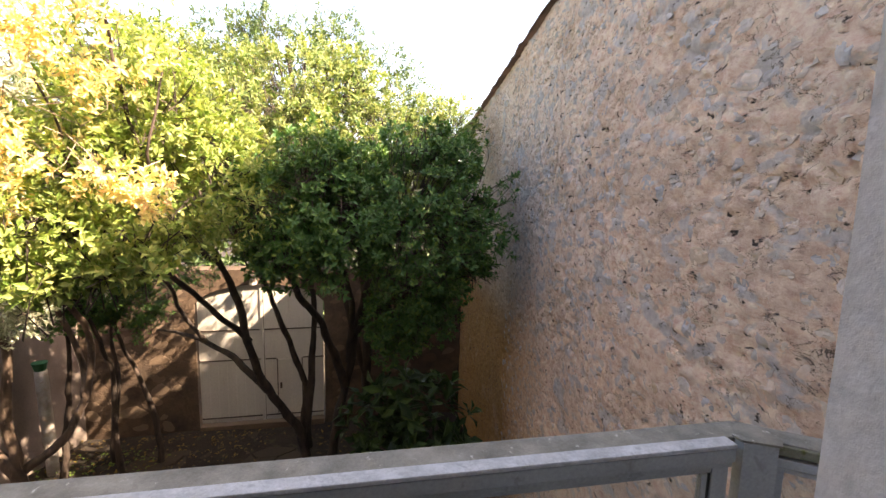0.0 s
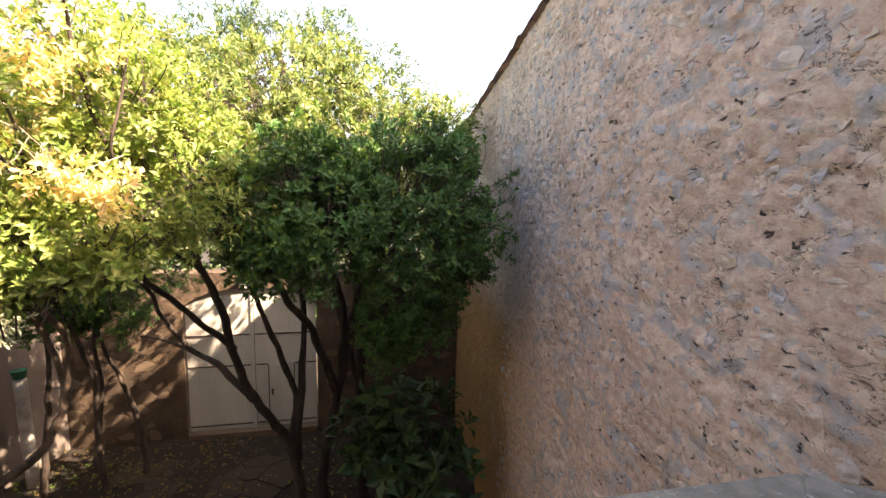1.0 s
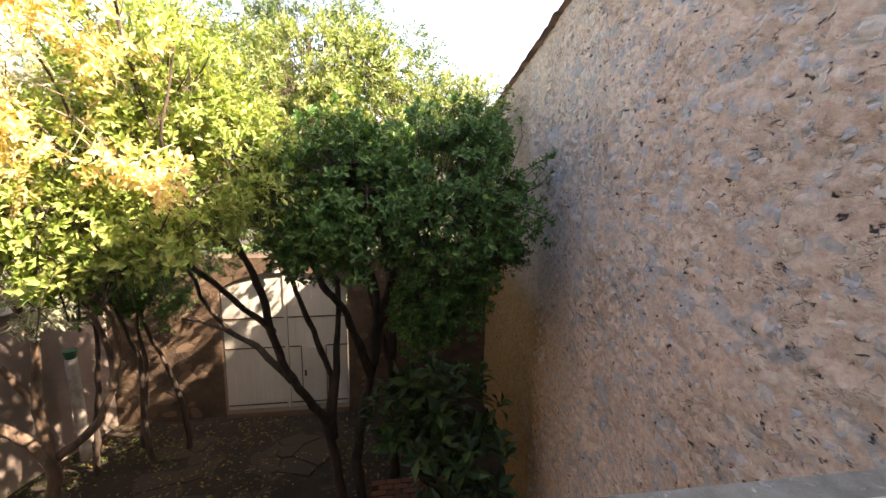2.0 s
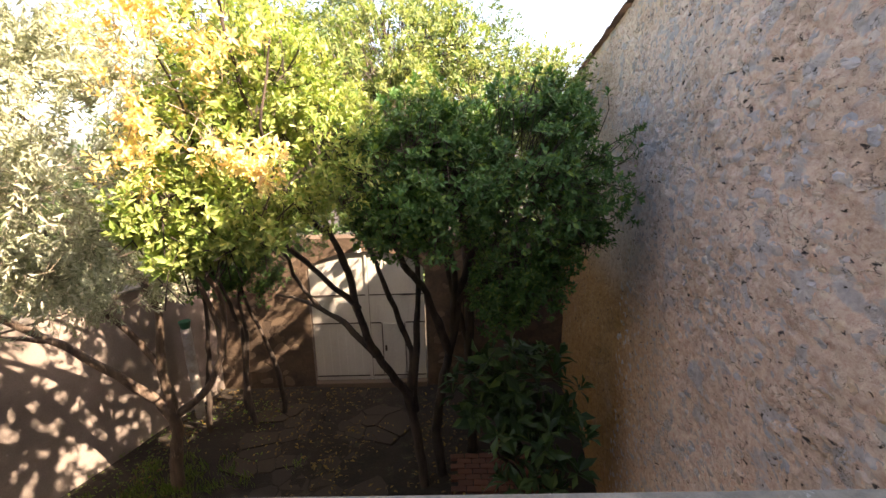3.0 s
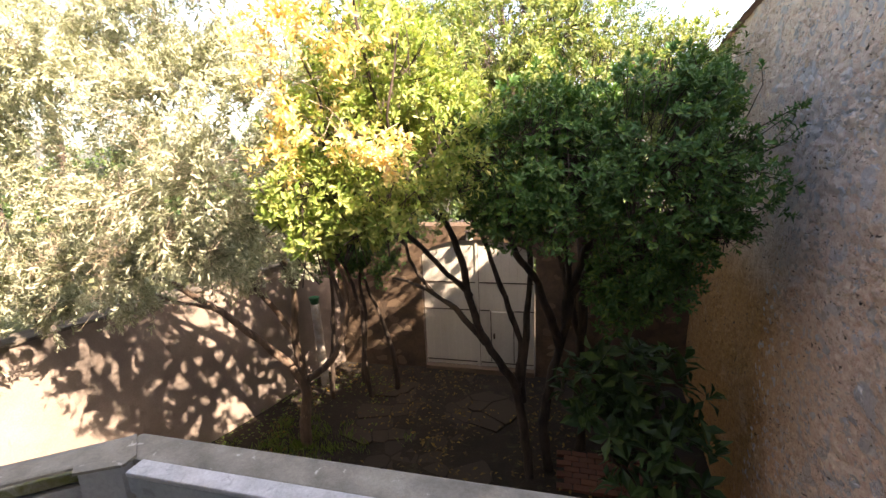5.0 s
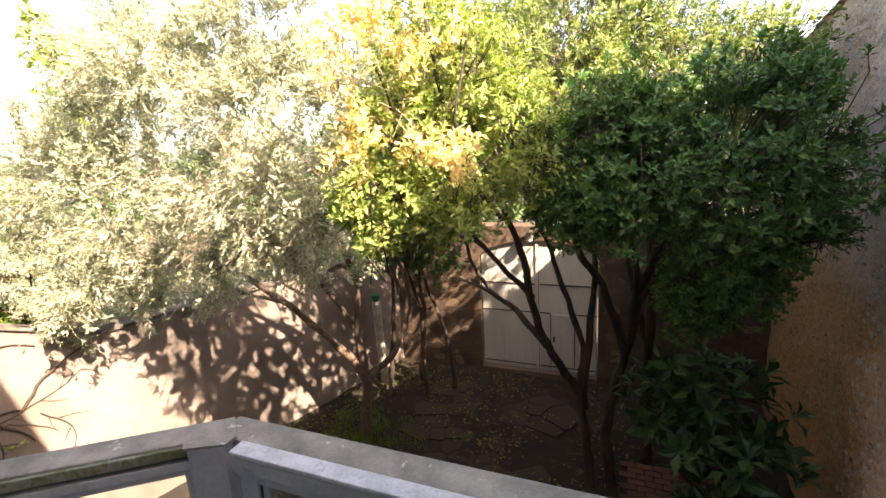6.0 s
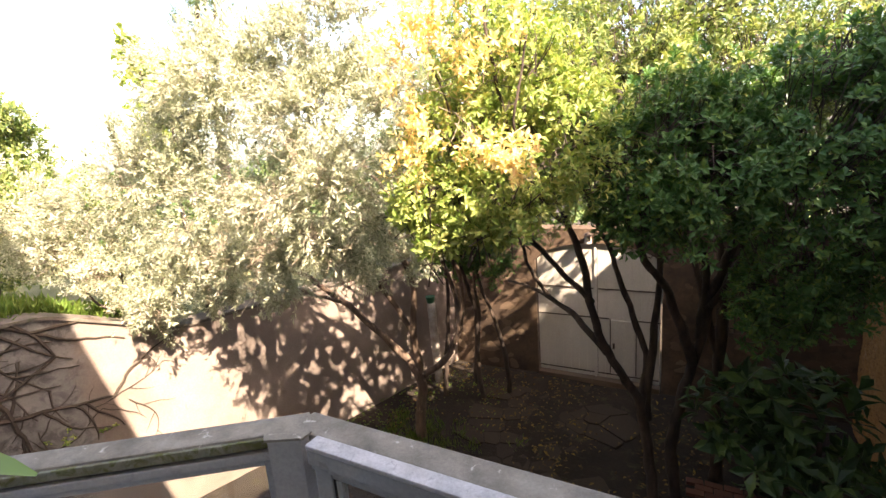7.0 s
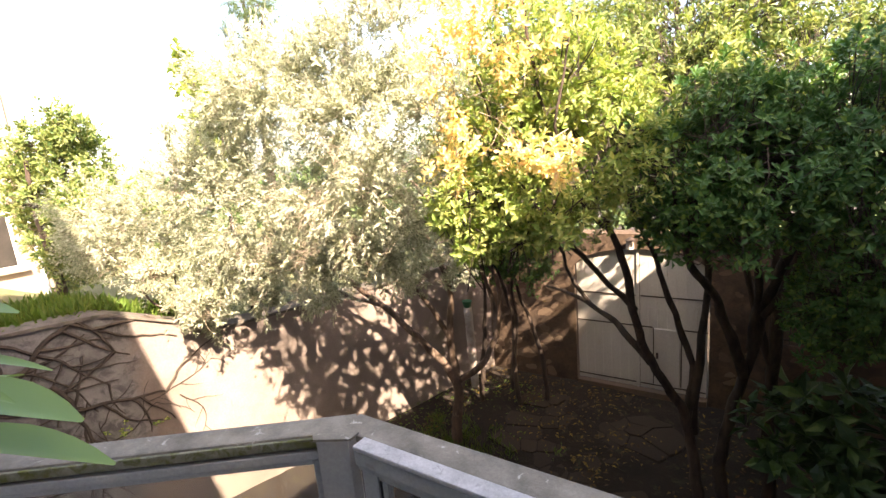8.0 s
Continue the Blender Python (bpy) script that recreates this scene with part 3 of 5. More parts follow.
tagged(part("ceiling", box(bmesh.new(), OX0 - 1.3, OX1 + 1.3, HOUSE_Y - 4.2, HOUSE_Y - 0.34, OTOP + 0.5, OTOP + 0.7), M_PLASTER), "plain white ceiling of the room", "ceiling", kind="structure")
verge = bmesh.new()
slope = math.atan2(PEAK_Z - 5.75, 3.97 - PEAK_X)
box(verge, 0, math.hypot(PEAK_Z - 5.75, 3.97 - PEAK_X), HOUSE_Y - 3.0, HOUSE_Y + 0.02, 0.004, 0.09, 0, pose(PEAK_X, 0, PEAK_Z) @ pose(0, 0, 0, 0, math.degrees(slope), 0))
tagged(part("roof_house", verge, M_TILE), "tiled slope of the house roof, out of view, set to cast a shadow edge", "roof", kind="structure")

# ---- garden door ----
door = thing("door_1", "cream painted double garden door with iron strap bands", "door", kind="structure")


def leaf_panel(x0, x1, y, z0, name, parent, planks, bottom_cut=None):
    """One door leaf of upright planks, cut to the arch."""
    w = (x1 - x0) / planks
    for k in range(planks):
        a, c = x0 + k * w + 0.0015, x0 + (k + 1) * w - 0.0015
        bm = bmesh.new()
        q = [(a, z0), (c, z0), (c, arch_z(c) - 0.012), (a, arch_z(a) - 0.012)]
        fr = [bm.verts.new((x, y, z)) for x, z in q]
        bk = [bm.verts.new((x, y + 0.04, z)) for x, z in q]
        bm.faces.new(fr), bm.faces.new(bk[::-1])
        for e in range(4):
            bm.faces.new((fr[e], bk[e], bk[(e + 1) % 4], fr[(e + 1) % 4]))
        bmesh.ops.recalc_face_normals(bm, faces=bm.faces)
        part(name, bm, M_DOORPAINT, parent)


leaf_panel(0.012, 1.188, FAR_Y, 0.10, "plank", door, 7)
leaf_panel(1.212, 2.388, FAR_Y, 0.10, "plank", door, 7)
part("meeting_strip", box(bmesh.new(), 1.175, 1.225, FAR_Y - 0.022, FAR_Y - 0.001, 0.10, 2.94, 0.004), M_DOORPAINT, door)
# thin strip in dark iron colour, put in for the shade between the leaves
part("gap_shade_strip", box(bmesh.new(), 1.227, 1.236, FAR_Y - 0.006, FAR_Y - 0.001, 0.10, 2.90), M_IRON, door)
for z, xa, xb in ((2.02, 0.02, 1.16), (2.02, 1.25, 2.38), (1.40, 0.02, 1.16), (1.40, 1.25, 1.46), (1.40, 1.98, 2.40), (0.19, 0.02, 1.16), (0.19, 1.25, 2.38)):
    part("strap_band", box(bmesh.new(), xa, xb, FAR_Y - 0.016, FAR_Y - 0.001, z - 0.012, z + 0.012, 0.003), M_IRON, door, "dark iron strap band")
wicket = part("wicket", box(bmesh.new(), 1.50, 1.94, FAR_Y - 0.050, FAR_Y - 0.001, 0.22, 1.385, 0.006), M_DOORPAINT, door, "small wicket door set in the leaf")
for x in (1.470, 1.956):
    part("wicket_frame", box(bmesh.new(), x, x + 0.016, FAR_Y - 0.020, FAR_Y - 0.001, 0.22, 1.40, 0.003), M_IRON, wicket, "dark iron edge of the wicket")
part("latch", box(bmesh.new(), 1.53, 1.57, FAR_Y - 0.075, FAR_Y - 0.0505, 0.78, 0.90, 0.006), M_IRON, wicket)
part("threshold", box(bmesh.new(), 0.0, 2.4, FAR_Y - 0.13, FAR_Y + 0.05, -0.1, 0.075, 0.012), M_EARTHSTONE, door, "worn stone door sill")

# small barred window in the far wall
win = thing("window_1", "small barred window opening in the brown wall", "window", kind="structure")
part("shutter", box(bmesh.new(), WX0, WX1, FAR_Y + 0.10, FAR_Y + 0.14, WZ0, WZ1), M_EARTHSTONE, win, "brown board closing the opening")
for k in range(6):
    x = WX0 + 0.05 + k * (WX1 - WX0 - 0.1) / 5
    part("bar", tube(bmesh.new(), [(x, FAR_Y - 0.02, WZ0 - 0.03), (x, FAR_Y - 0.02, WZ1 + 0.03)], [0.009, 0.009], 6), M_IRON, win)
for z in (WZ0 + 0.08, WZ1 - 0.1):
    part("cross_bar", box(bmesh.new(), WX0 - 0.03, WX1 + 0.03, FAR_Y - 0.035, FAR_Y - 0.008, z - 0.008, z + 0.008), M_IRON, win)

# wall lantern over the door
lamp = thing("wall_lantern", "small cream wall lantern above the garden door", "lamp", at=(1.1, FAR_Y - 0.12, 3.08))
part("back_plate", box(bmesh.new(), -0.05, 0.05, 0.035, 0.06, -0.08, 0.10, 0.006), M_IRON, lamp)
part("arm", tube(bmesh.new(), [(0, 0.04, 0.06), (0, -0.02, 0.11), (0, -0.07, 0.09)], [0.01, 0.01, 0.01], 6), M_IRON, lamp)
shade = bmesh.new()
bmesh.ops.create_cone(shade, cap_ends=True, segments=8, radius1=0.075, radius2=0.055, depth=0.17, matrix=Matrix.Translation((0, -0.07, -0.01)))
part("shade", shade, M_POLE, lamp, "cream glass shade")
hat = bmesh.new()
bmesh.ops.create_cone(hat, cap_ends=True, segments=8, radius1=0.10, radius2=0.01, depth=0.06, matrix=Matrix.Translation((0, -0.07, 0.105)))
part("hood", hat, M_IRON, lamp)

# ---- balcony ----
# plan of the rail's outer line: house, corner, corner, house
CL, CR = Vector((2.0, -6.375)), Vector((3.975, -6.39))
EL, ER = CL + Vector((-0.80, -0.58)) * 0.93, CR + Vector((0.80, -0.58)) * 0.90
slab = prism(bmesh.new(), [(EL.x, HOUSE_Y), (EL.x, EL.y), (CL.x, CL.y), (CR.x, CR.y), (ER.x, ER.y), (ER.x, HOUSE_Y)][::-1], FLOOR_Z - 0.16, FLOOR_Z)
balcony = tagged(part("floor_balcony", slab, M_CAP), "concrete balcony slab with a chamfered plan", "floor", kind="structure")

railing = thing("balcony_railing", "glazed balcony railing with grey-blue frames and a lichen-spotted cap", "railing")


def along(a, b):
    """A frame with x along the rail, y to its inner side, origin at a on the outer line."""
    d = Vector((b.x - a.x, b.y - a.y, 0))
    ln = d.length
    d.normalize()
    inner = Vector((d.y, -d.x, 0))
    m = Matrix(((d.x, inner.x, 0, a.x), (d.y, inner.y, 0, a.y), (0, 0, 1, 0), (0, 0, 0, 1)))
    return m, ln


def flip(ob):
    me = ob.data
    me.flip_normals()
    return ob


def bar(name, m, x0, x1, y0, y1, z0, z1, mat, bevel=0.004, label="", parent=None):
    return flip(part(name, box(bmesh.new(), x0, x1, y0, y1, z0, z1, bevel, m), mat, parent or railing, label))


def glazed(m, ln, lead, sash, inset):
    """One bay: cap, frame below it, panes with their own stiles."""
    bar("cap", m, -0.0 if sash else 0.03, ln if sash else ln - 0.0, 0.0, 0.072, RAIL_Z - 0.034, RAIL_Z, M_CAP, 0.006, "lichen-spotted weathered cap")
    if not sash:
        bar("cap_edge", m, 0.062, ln, 0.0735, 0.082, RAIL_Z - 0.026, RAIL_Z - 0.004, M_MOSS, 0.003, "mossy edge of the cap")
    top = RAIL_Z - 0.036
    if sash:
        bar("sash_top", m, inset, ln - inset, 0.074, 0.112, RAIL_Z - 0.0045, RAIL_Z + 0.006, M_WHITEWORN, 0.003, "worn white paint on the inner rail")
        bar("sash_rail", m, inset, ln - inset, 0.074, 0.110, RAIL_Z - 0.040, RAIL_Z - 0.006, M_GREY, 0.003)
        bar("sash_bead", m, inset, ln - inset, 0.076, 0.103, RAIL_Z - 0.056, RAIL_Z - 0.0415, M_GREY, 0.003)
        top = RAIL_Z - 0.057
        y0, y1 = 0.078, 0.098
    else:
        y0, y1 = 0.052, 0.078
        bar("frame_rail", m, 0.058, ln, 0.040, 0.080, RAIL_Z - 0.058, RAIL_Z - 0.0365, M_GREY, 0.003)
        top = RAIL_Z - 0.0585
    bays = 2 if sash else 1
    xs = np.linspace(inset, ln - (inset if sash else 0.02), bays + 1)
    for a, c in zip(xs, xs[1:]):
        for e in (a + 0.004, c - 0.049):
            bar("stile", m, e, e + 0.045, y0, y1, FLOOR_Z + 0.09, top, M_GREY, 0.003)
        if a > xs[0]:
            # near-black strip stands in for the shade between stile and pane
            bar("gasket", m, c - 0.058, c - 0.0495, y0 + 0.004, y1 - 0.004, FLOOR_Z + 0.13, top - 0.014, M_DARK, 0)
            bar("inner_stile", m, c - 0.074, c - 0.0585, y0 + 0.002, y1 - 0.002, FLOOR_Z + 0.13, top - 0.014, M_GREY, 0.002)
            bar("top_bead", m, a + 0.0495, c - 0.0495, y0 + 0.002, y1 - 0.002, top - 0.013, top - 0.001, M_GREY, 0.002)
            bar("bottom_rail", m, a + 0.0495, c - 0.0495, y0, y1, FLOOR_Z + 0.09, FLOOR_Z + 0.129, M_GREY, 0.003)
            pane = bar("pane", m, a + 0.0495, c - 0.0745, (y0 + y1) / 2 - 0.002, (y0 + y1) / 2 + 0.002, FLOOR_Z + 0.13, top - 0.014, M_GLASS, 0, "clear glass pane")
            pane.visible_shadow = False
            continue
        slim = 0.0 if sash else 0.025
        if sash:
            # same dark strip, drawn for the shaded gap at this end
            bar("gasket", m, a + 0.049, a + 0.058, y0 + 0.004, y1 - 0.004, FLOOR_Z + 0.13, top - 0.014, M_DARK, 0)
            bar("inner_stile", m, a + 0.058, a + 0.074, y0 + 0.002, y1 - 0.002, FLOOR_Z + 0.13, top - 0.014, M_GREY, 0.002)
        bar("top_bead", m, a + 0.0495, c - 0.0495, y0 + 0.002, y1 - 0.002, top - 0.013, top - 0.001, M_GREY, 0.002)
        bar("bottom_rail", m, a + 0.0495, c - 0.0495, y0, y1, FLOOR_Z + 0.09, FLOOR_Z + 0.129, M_GREY, 0.003)
        pane = bar("pane", m, a + 0.0745 - slim, c - 0.0495, (y0 + y1) / 2 - 0.002, (y0 + y1) / 2 + 0.002, FLOOR_Z + 0.13, top - 0.014, M_GLASS, 0, "clear glass pane")
        pane.visible_shadow = False
    bar("kick_board", m, inset, ln - 0.02, 0.02, 0.09, FLOOR_Z + 0.002, FLOOR_Z + 0.088, M_CAP, 0.004)


m_front, l_front = along(CL, CR)
glazed(m_front, l_front, 0, True, 0.085)
m_right, l_right = along(CR, ER)
glazed(m_right, l_right, 0, False, 0.055)
m_left, l_left = along(EL, CL)
mirror_left = Matrix(((-1, 0, 0, l_left), (0, 1, 0, 0), (0, 0, 1, 0), (0, 0, 0, 1)))


def bar_plain(name, m, x0, x1, y0, y1, z0, z1, mat, bevel=0.004, label="", parent=None):
    return part(name, box(bmesh.new(), x0, x1, y0, y1, z0, z1, bevel, m), mat, parent or railing, label)


bar_front = bar
bar = bar_plain
glazed(m_left @ mirror_left, l_left, 0, False, 0.055)
bar = bar_front
for c, sgn in ((CL, -1), (CR, 1)):
    # faceted corner post with its pointed cap
    p = [(c.x + sgn * dx, c.y + dy) for dx, dy in ((-0.055, -0.072), (-0.055, -0.098), (0.014, -0.126), (0.036, -0.106), (0.030, -0.050), (0.0, -0.02))]
    if sgn < 0:
        p = p[::-1]
    part("corner_post", prism(bmesh.new(), p, FLOOR_Z + 0.002, RAIL_Z - 0.002), M_GREY, railing, "faceted grey corner post")
    q = [(c.x + sgn * dx, c.y + dy) for dx, dy in ((-0.059, -0.066), (-0.059, -0.094), (0.015, -0.133), (0.041, -0.109), (0.036, -0.045), (0.0, -0.012))]
    if sgn < 0:
        q = q[::-1]
    part("post_cap", prism(bmesh.new(), q, RAIL_Z - 0.001, RAIL_Z + 0.0045), M_CAP, railing, "weathered cap of the post")

# ---- trees ----
tree_dark = thing("evergreen_tree", "dense dark evergreen tree shaded by the stone wall", "tree", at=(0, 0, 0))
limbs(tree_dark, [
    ([(2.72, -0.92, -0.1), (2.68, -0.95, 0.6), (2.72, -0.95, 1.25), (2.92, -1.0, 2.15), (3.05, -1.1, 3.0), (3.3, -1.8, 4.1)], 0.085, 0.042),
    ([(2.90, -1.0, 2.05), (2.62, -1.4, 3.1), (2.36, -2.0, 3.7), (2.3, -2.7, 4.4)], 0.06, 0.025),
    ([(2.96, -1.0, 2.4), (2.98, -1.2, 3.3), (2.85, -1.8, 4.1), (2.8, -2.4, 4.9)], 0.055, 0.02),
    ([(3.05, -1.1, 2.9), (3.5, -1.5, 3.6), (4.1, -2.0, 4.2)], 0.045, 0.018),
    ([(3.0, -1.05, 2.7), (3.3, -1.1, 3.4), (3.6, -1.6, 3.9), (3.8, -2.2, 4.2)], 0.04, 0.015),
    ([(3.2, -1.6, 3.8), (3.5, -2.2, 4.4), (3.7, -2.7, 4.8)], 0.04, 0.015),
], M_BARK)
DARK = [(3.5, -2.5, 4.62, 1.25, 1.05, 0.92), (2.65, -3.0, 4.72, 0.85, 0.75, 0.66), (4.22, -2.15, 4.45, 0.38, 0.6, 0.75), (3.8, -2.2, 3.75, 0.62, 0.55, 0.5),
        (2.65, -3.25, 4.38, 0.62, 0.45, 0.42), (4.12, -2.0, 5.2, 0.42, 0.5, 0.42), (3.55, -2.4, 3.5, 0.5, 0.4, 0.4), (2.45, -2.6, 4.9, 0.5, 0.45, 0.45), (2.78, -3.25, 4.98, 0.5, 0.3, 0.32), (2.95, -2.9, 4.75, 0.45, 0.4, 0.4),
        (3.85, -2.2, 3.45, 0.34, 0.35, 0.26), (3.5, -2.1, 3.15, 0.36, 0.3, 0.3), (4.36, -2.3, 4.05, 0.24, 0.4, 0.34), (3.75, -2.7, 5.3, 0.5, 0.4, 0.25)]
crown(tree_dark, 11, DARK, 7600, L_DARK, 0.068, 0.46, 10, 0.055, M_DARKTWIG, 0.32, gaps=-0.2, openness=-0.28)
crown(tree_dark, 51, [(2.85, -3.15, 4.95, 0.42, 0.26, 0.36), (2.85, -2.7, 4.7, 0.4, 0.3, 0.5)], 420, L_DARK, 0.068, 0.46, 10, 0.055, None, name="inner_crown", gaps=-1.0, inner=0.2)

tree_lime = thing("young_tree", "multi-stemmed tree with lime leaves turning yellow", "tree")
limbs(tree_lime, [
    ([(2.5, -1.12, -0.1), (2.42, -1.15, 0.6), (2.31, -1.3, 1.49), (2.1, -1.6, 2.1), (1.94, -1.9, 2.57), (1.84, -2.4, 3.55), (1.76, -2.9, 4.3)], 0.08, 0.03),
    ([(1.98, -1.85, 2.45), (1.5, -1.5, 2.75), (0.99, -1.2, 2.94), (0.24, -0.4, 2.80)], 0.05, 0.014),
    ([(1.15, -1.3, 2.9), (1.0, -1.5, 3.3), (1.05, -2.2, 3.9), (1.1, -3.2, 4.4)], 0.03, 0.012),
    ([(2.31, -1.3, 1.49), (2.36, -1.2, 2.0), (2.33, -1.2, 2.3), (2.09, -1.5, 3.21), (2.04, -1.9, 3.7), (1.9, -2.8, 4.5)], 0.055, 0.02),
    ([(2.38, -1.25, 1.3), (2.44, -1.2, 2.4), (2.51, -1.3, 3.0), (2.5, -1.8, 3.8), (2.3, -2.6, 4.8)], 0.055, 0.02),
    ([(1.88, -2.2, 3.2), (1.6, -2.6, 3.7), (1.45, -3.4, 4.3), (1.3, -4.1, 4.9)], 0.035, 0.012),
    ([(1.76, -2.9, 4.2), (1.6, -3.5, 4.7), (1.6, -4.0, 5.3), (1.55, -4.1, 5.9)], 0.022, 0.008),
    ([(1.6, -3.5, 4.6), (1.75, -4.1, 5.0), (1.85, -4.1, 5.6)], 0.014, 0.006),
    ([(1.45, -3.4, 4.3), (1.3, -4.0, 4.9), (1.2, -4.2, 5.5)], 0.014, 0.006),
], M_BARK)
LIME = [(1.42, -4.0, 4.56, 0.60, 0.5, 0.28), (1.9, -3.6, 4.9, 0.6, 0.55, 0.55), (1.1, -4.2, 4.62, 0.35, 0.35, 0.3), (1.35, -3.9, 5.0, 0.6, 0.5, 0.45), (1.6, -3.7, 5.4, 0.55, 0.5, 0.5), (1.36, -4.3, 4.36, 0.2, 0.2, 0.1), (0.75, -3.4, 4.55, 0.4, 0.4, 0.25), (0.7, -3.2, 5.0, 0.45, 0.4, 0.6), (1.2, -3.2, 5.8, 0.6, 0.5, 0.5)]
crown(tree_lime, 12, LIME, 3300, L_LIME, 0.062, 0.44, 9, 0.06, M_DARKTWIG, 0.22, gaps=-0.3, openness=-0.2, lumps=0.09, twigs=0.2)
GOLD = [(1.25, -4.3, 5.4, 0.42, 0.25, 0.4), (1.3, -4.35, 5.05, 0.42, 0.22, 0.25), (1.5, -4.2, 5.8, 0.5, 0.25, 0.4), (1.0, -4.35, 4.85, 0.2, 0.2, 0.16), (1.85, -4.4, 4.85, 0.2, 0.18, 0.15), (1.6, -4.4, 4.95, 0.24, 0.2, 0.14), (1.05, -4.3, 5.6, 0.3, 0.25, 0.35), (1.65, -4.2, 6.1, 0.4, 0.25, 0.35), (1.2, -4.3, 5.95, 0.35, 0.25, 0.3)]
crown(tree_lime, 13, GOLD, 560, L_YELLOW, 0.056, 0.46, 8, 0.07, M_TWIG, 0.25, "young_leaves", "yellow and orange young leaves", gaps=-0.12, r0=0.004, twigs=0.2, lumps=0.1)
crown(tree_lime, 52, [(1.25, -4.35, 4.3, 0.2, 0.2, 0.11), (1.5, -4.3, 4.38, 0.25, 0.2, 0.13), (1.0, -4.3, 4.5, 0.2, 0.2, 0.14), (1.75, -4.2, 4.45, 0.22, 0.2, 0.14)], 210, L_LIME, 0.075, 0.46, 8, 0.06, M_DARKTWIG, 0.3, "low_foliage", "bright green low shoots", gaps=-1.0, lumps=0.05, twigs=0.25)

tree_mid = thing("laurel_tree", "bright green sunlit tree behind the dark evergreen", "tree")
limbs(tree_mid, [
    ([(3.25, -0.35, -0.1), (3.2, -0.4, 1.2), (3.22, -0.6, 2.6), (3.1, -0.8, 4.0), (2.9, -1.0, 5.0)], 0.085, 0.035),
    ([(3.2, -0.5, 1.9), (2.95, -0.6, 3.0), (2.6, -1.0, 4.2), (2.0, -1.4, 5.2)], 0.05, 0.02),
    ([(3.2, -0.65, 3.0), (3.6, -0.6, 4.2), (4.2, 0.0, 5.4)], 0.045, 0.02),
    ([(2.7, -0.9, 4.0), (1.9, -1.3, 4.6), (1.3, -1.6, 5.2)], 0.035, 0.015),
], M_BARK)
# last clump is hidden from view, added to shade the far wall
MID = [(2.3, -1.5, 5.3, 1.1, 0.9, 0.65), (3.5, -0.9, 5.45, 1.1, 0.9, 0.7), (1.3, -1.7, 5.2, 0.8, 0.8, 0.7), (4.35, -0.3, 5.8, 0.7, 0.7, 0.6), (1.7, -2.6, 5.2, 0.5, 0.5, 0.5), (1.0, -1.2, 5.9, 1.0, 0.9, 0.85), (2.4, -0.8, 6.2, 1.2, 0.9, 0.65), (0.0, -1.0, 5.6, 0.9, 0.8, 0.9), (2.4, -2.4, 5.25, 0.6, 0.5, 0.4), (0.8, 0.5, 4.4, 1.0, 0.7, 0.6), (3.5, -0.1, 4.6, 1.0, 0.5, 0.6), (0.2, -1.4, 4.7, 0.9, 0.7, 0.6), (4.7, 0.5, 4.3, 0.5, 0.5, 0.7), (0.3, -0.6, 4.5, 0.8, 0.7, 0.7), (2.3, -1.9, 4.85, 0.6, 0.5, 0.45), (2.1, -1.7, 5.75, 0.9, 0.7, 0.5), (2.7, 0.6, 4.8, 0.6, 0.4, 0.4)]
crown(tree_mid, 14, MID, 11500, L_MID, 0.08, 0.42, 9, 0.07, M_DARKTWIG, 0.3, gaps=-0.2, openness=-0.1, dense_above=6.4)

tree_olive = thing("olive_tree", "spreading silvery olive tree in full sun over the garden wall", "tree")
limbs(tree_olive, [
    ([(-1.3, -1.08, -0.1), (-1.28, -1.08, 0.5), (-1.18, -1.1, 1.14), (-1.4, -1.15, 1.5), (-1.6, -1.25, 1.8), (-2.0, -1.5, 2.36), (-2.46, -1.9, 3.0), (-2.9, -2.6, 3.7)], 0.10, 0.035),
    ([(-1.18, -1.1, 1.14), (-1.22, -1.1, 1.6), (-1.25, -1.12, 2.03), (-1.09, -1.25, 3.0), (-1.0, -1.9, 3.9), (-0.7, -2.8, 4.6)], 0.075, 0.03),
    ([(-1.18, -1.1, 1.18), (-0.85, -0.9, 1.45), (-0.58, -0.65, 2.03), (-0.46, -0.8, 3.03), (-0.5, -1.8, 3.9), (-0.4, -3.0, 4.6)], 0.06, 0.025),
    ([(-1.22, -1.1, 1.9), (-1.55, -1.3, 2.7), (-1.7, -2.0, 3.6), (-1.8, -2.8, 4.4)], 0.05, 0.02),
    ([(-0.6, -0.68, 1.98), (-0.72, -0.5, 2.5), (-0.9, -0.7, 3.4), (-1.1, -1.6, 4.4), (-1.2, -2.6, 5.4)], 0.045, 0.018),
    ([(-2.2, -1.7, 2.65), (-2.3, -2.6, 3.2), (-2.5, -3.4, 3.8)], 0.03, 0.012),
    ([(-0.9, -2.2, 4.1), (-0.5, -3.1, 4.2), (-0.2, -3.8, 4.5)], 0.025, 0.01),
], M_REDBARK)
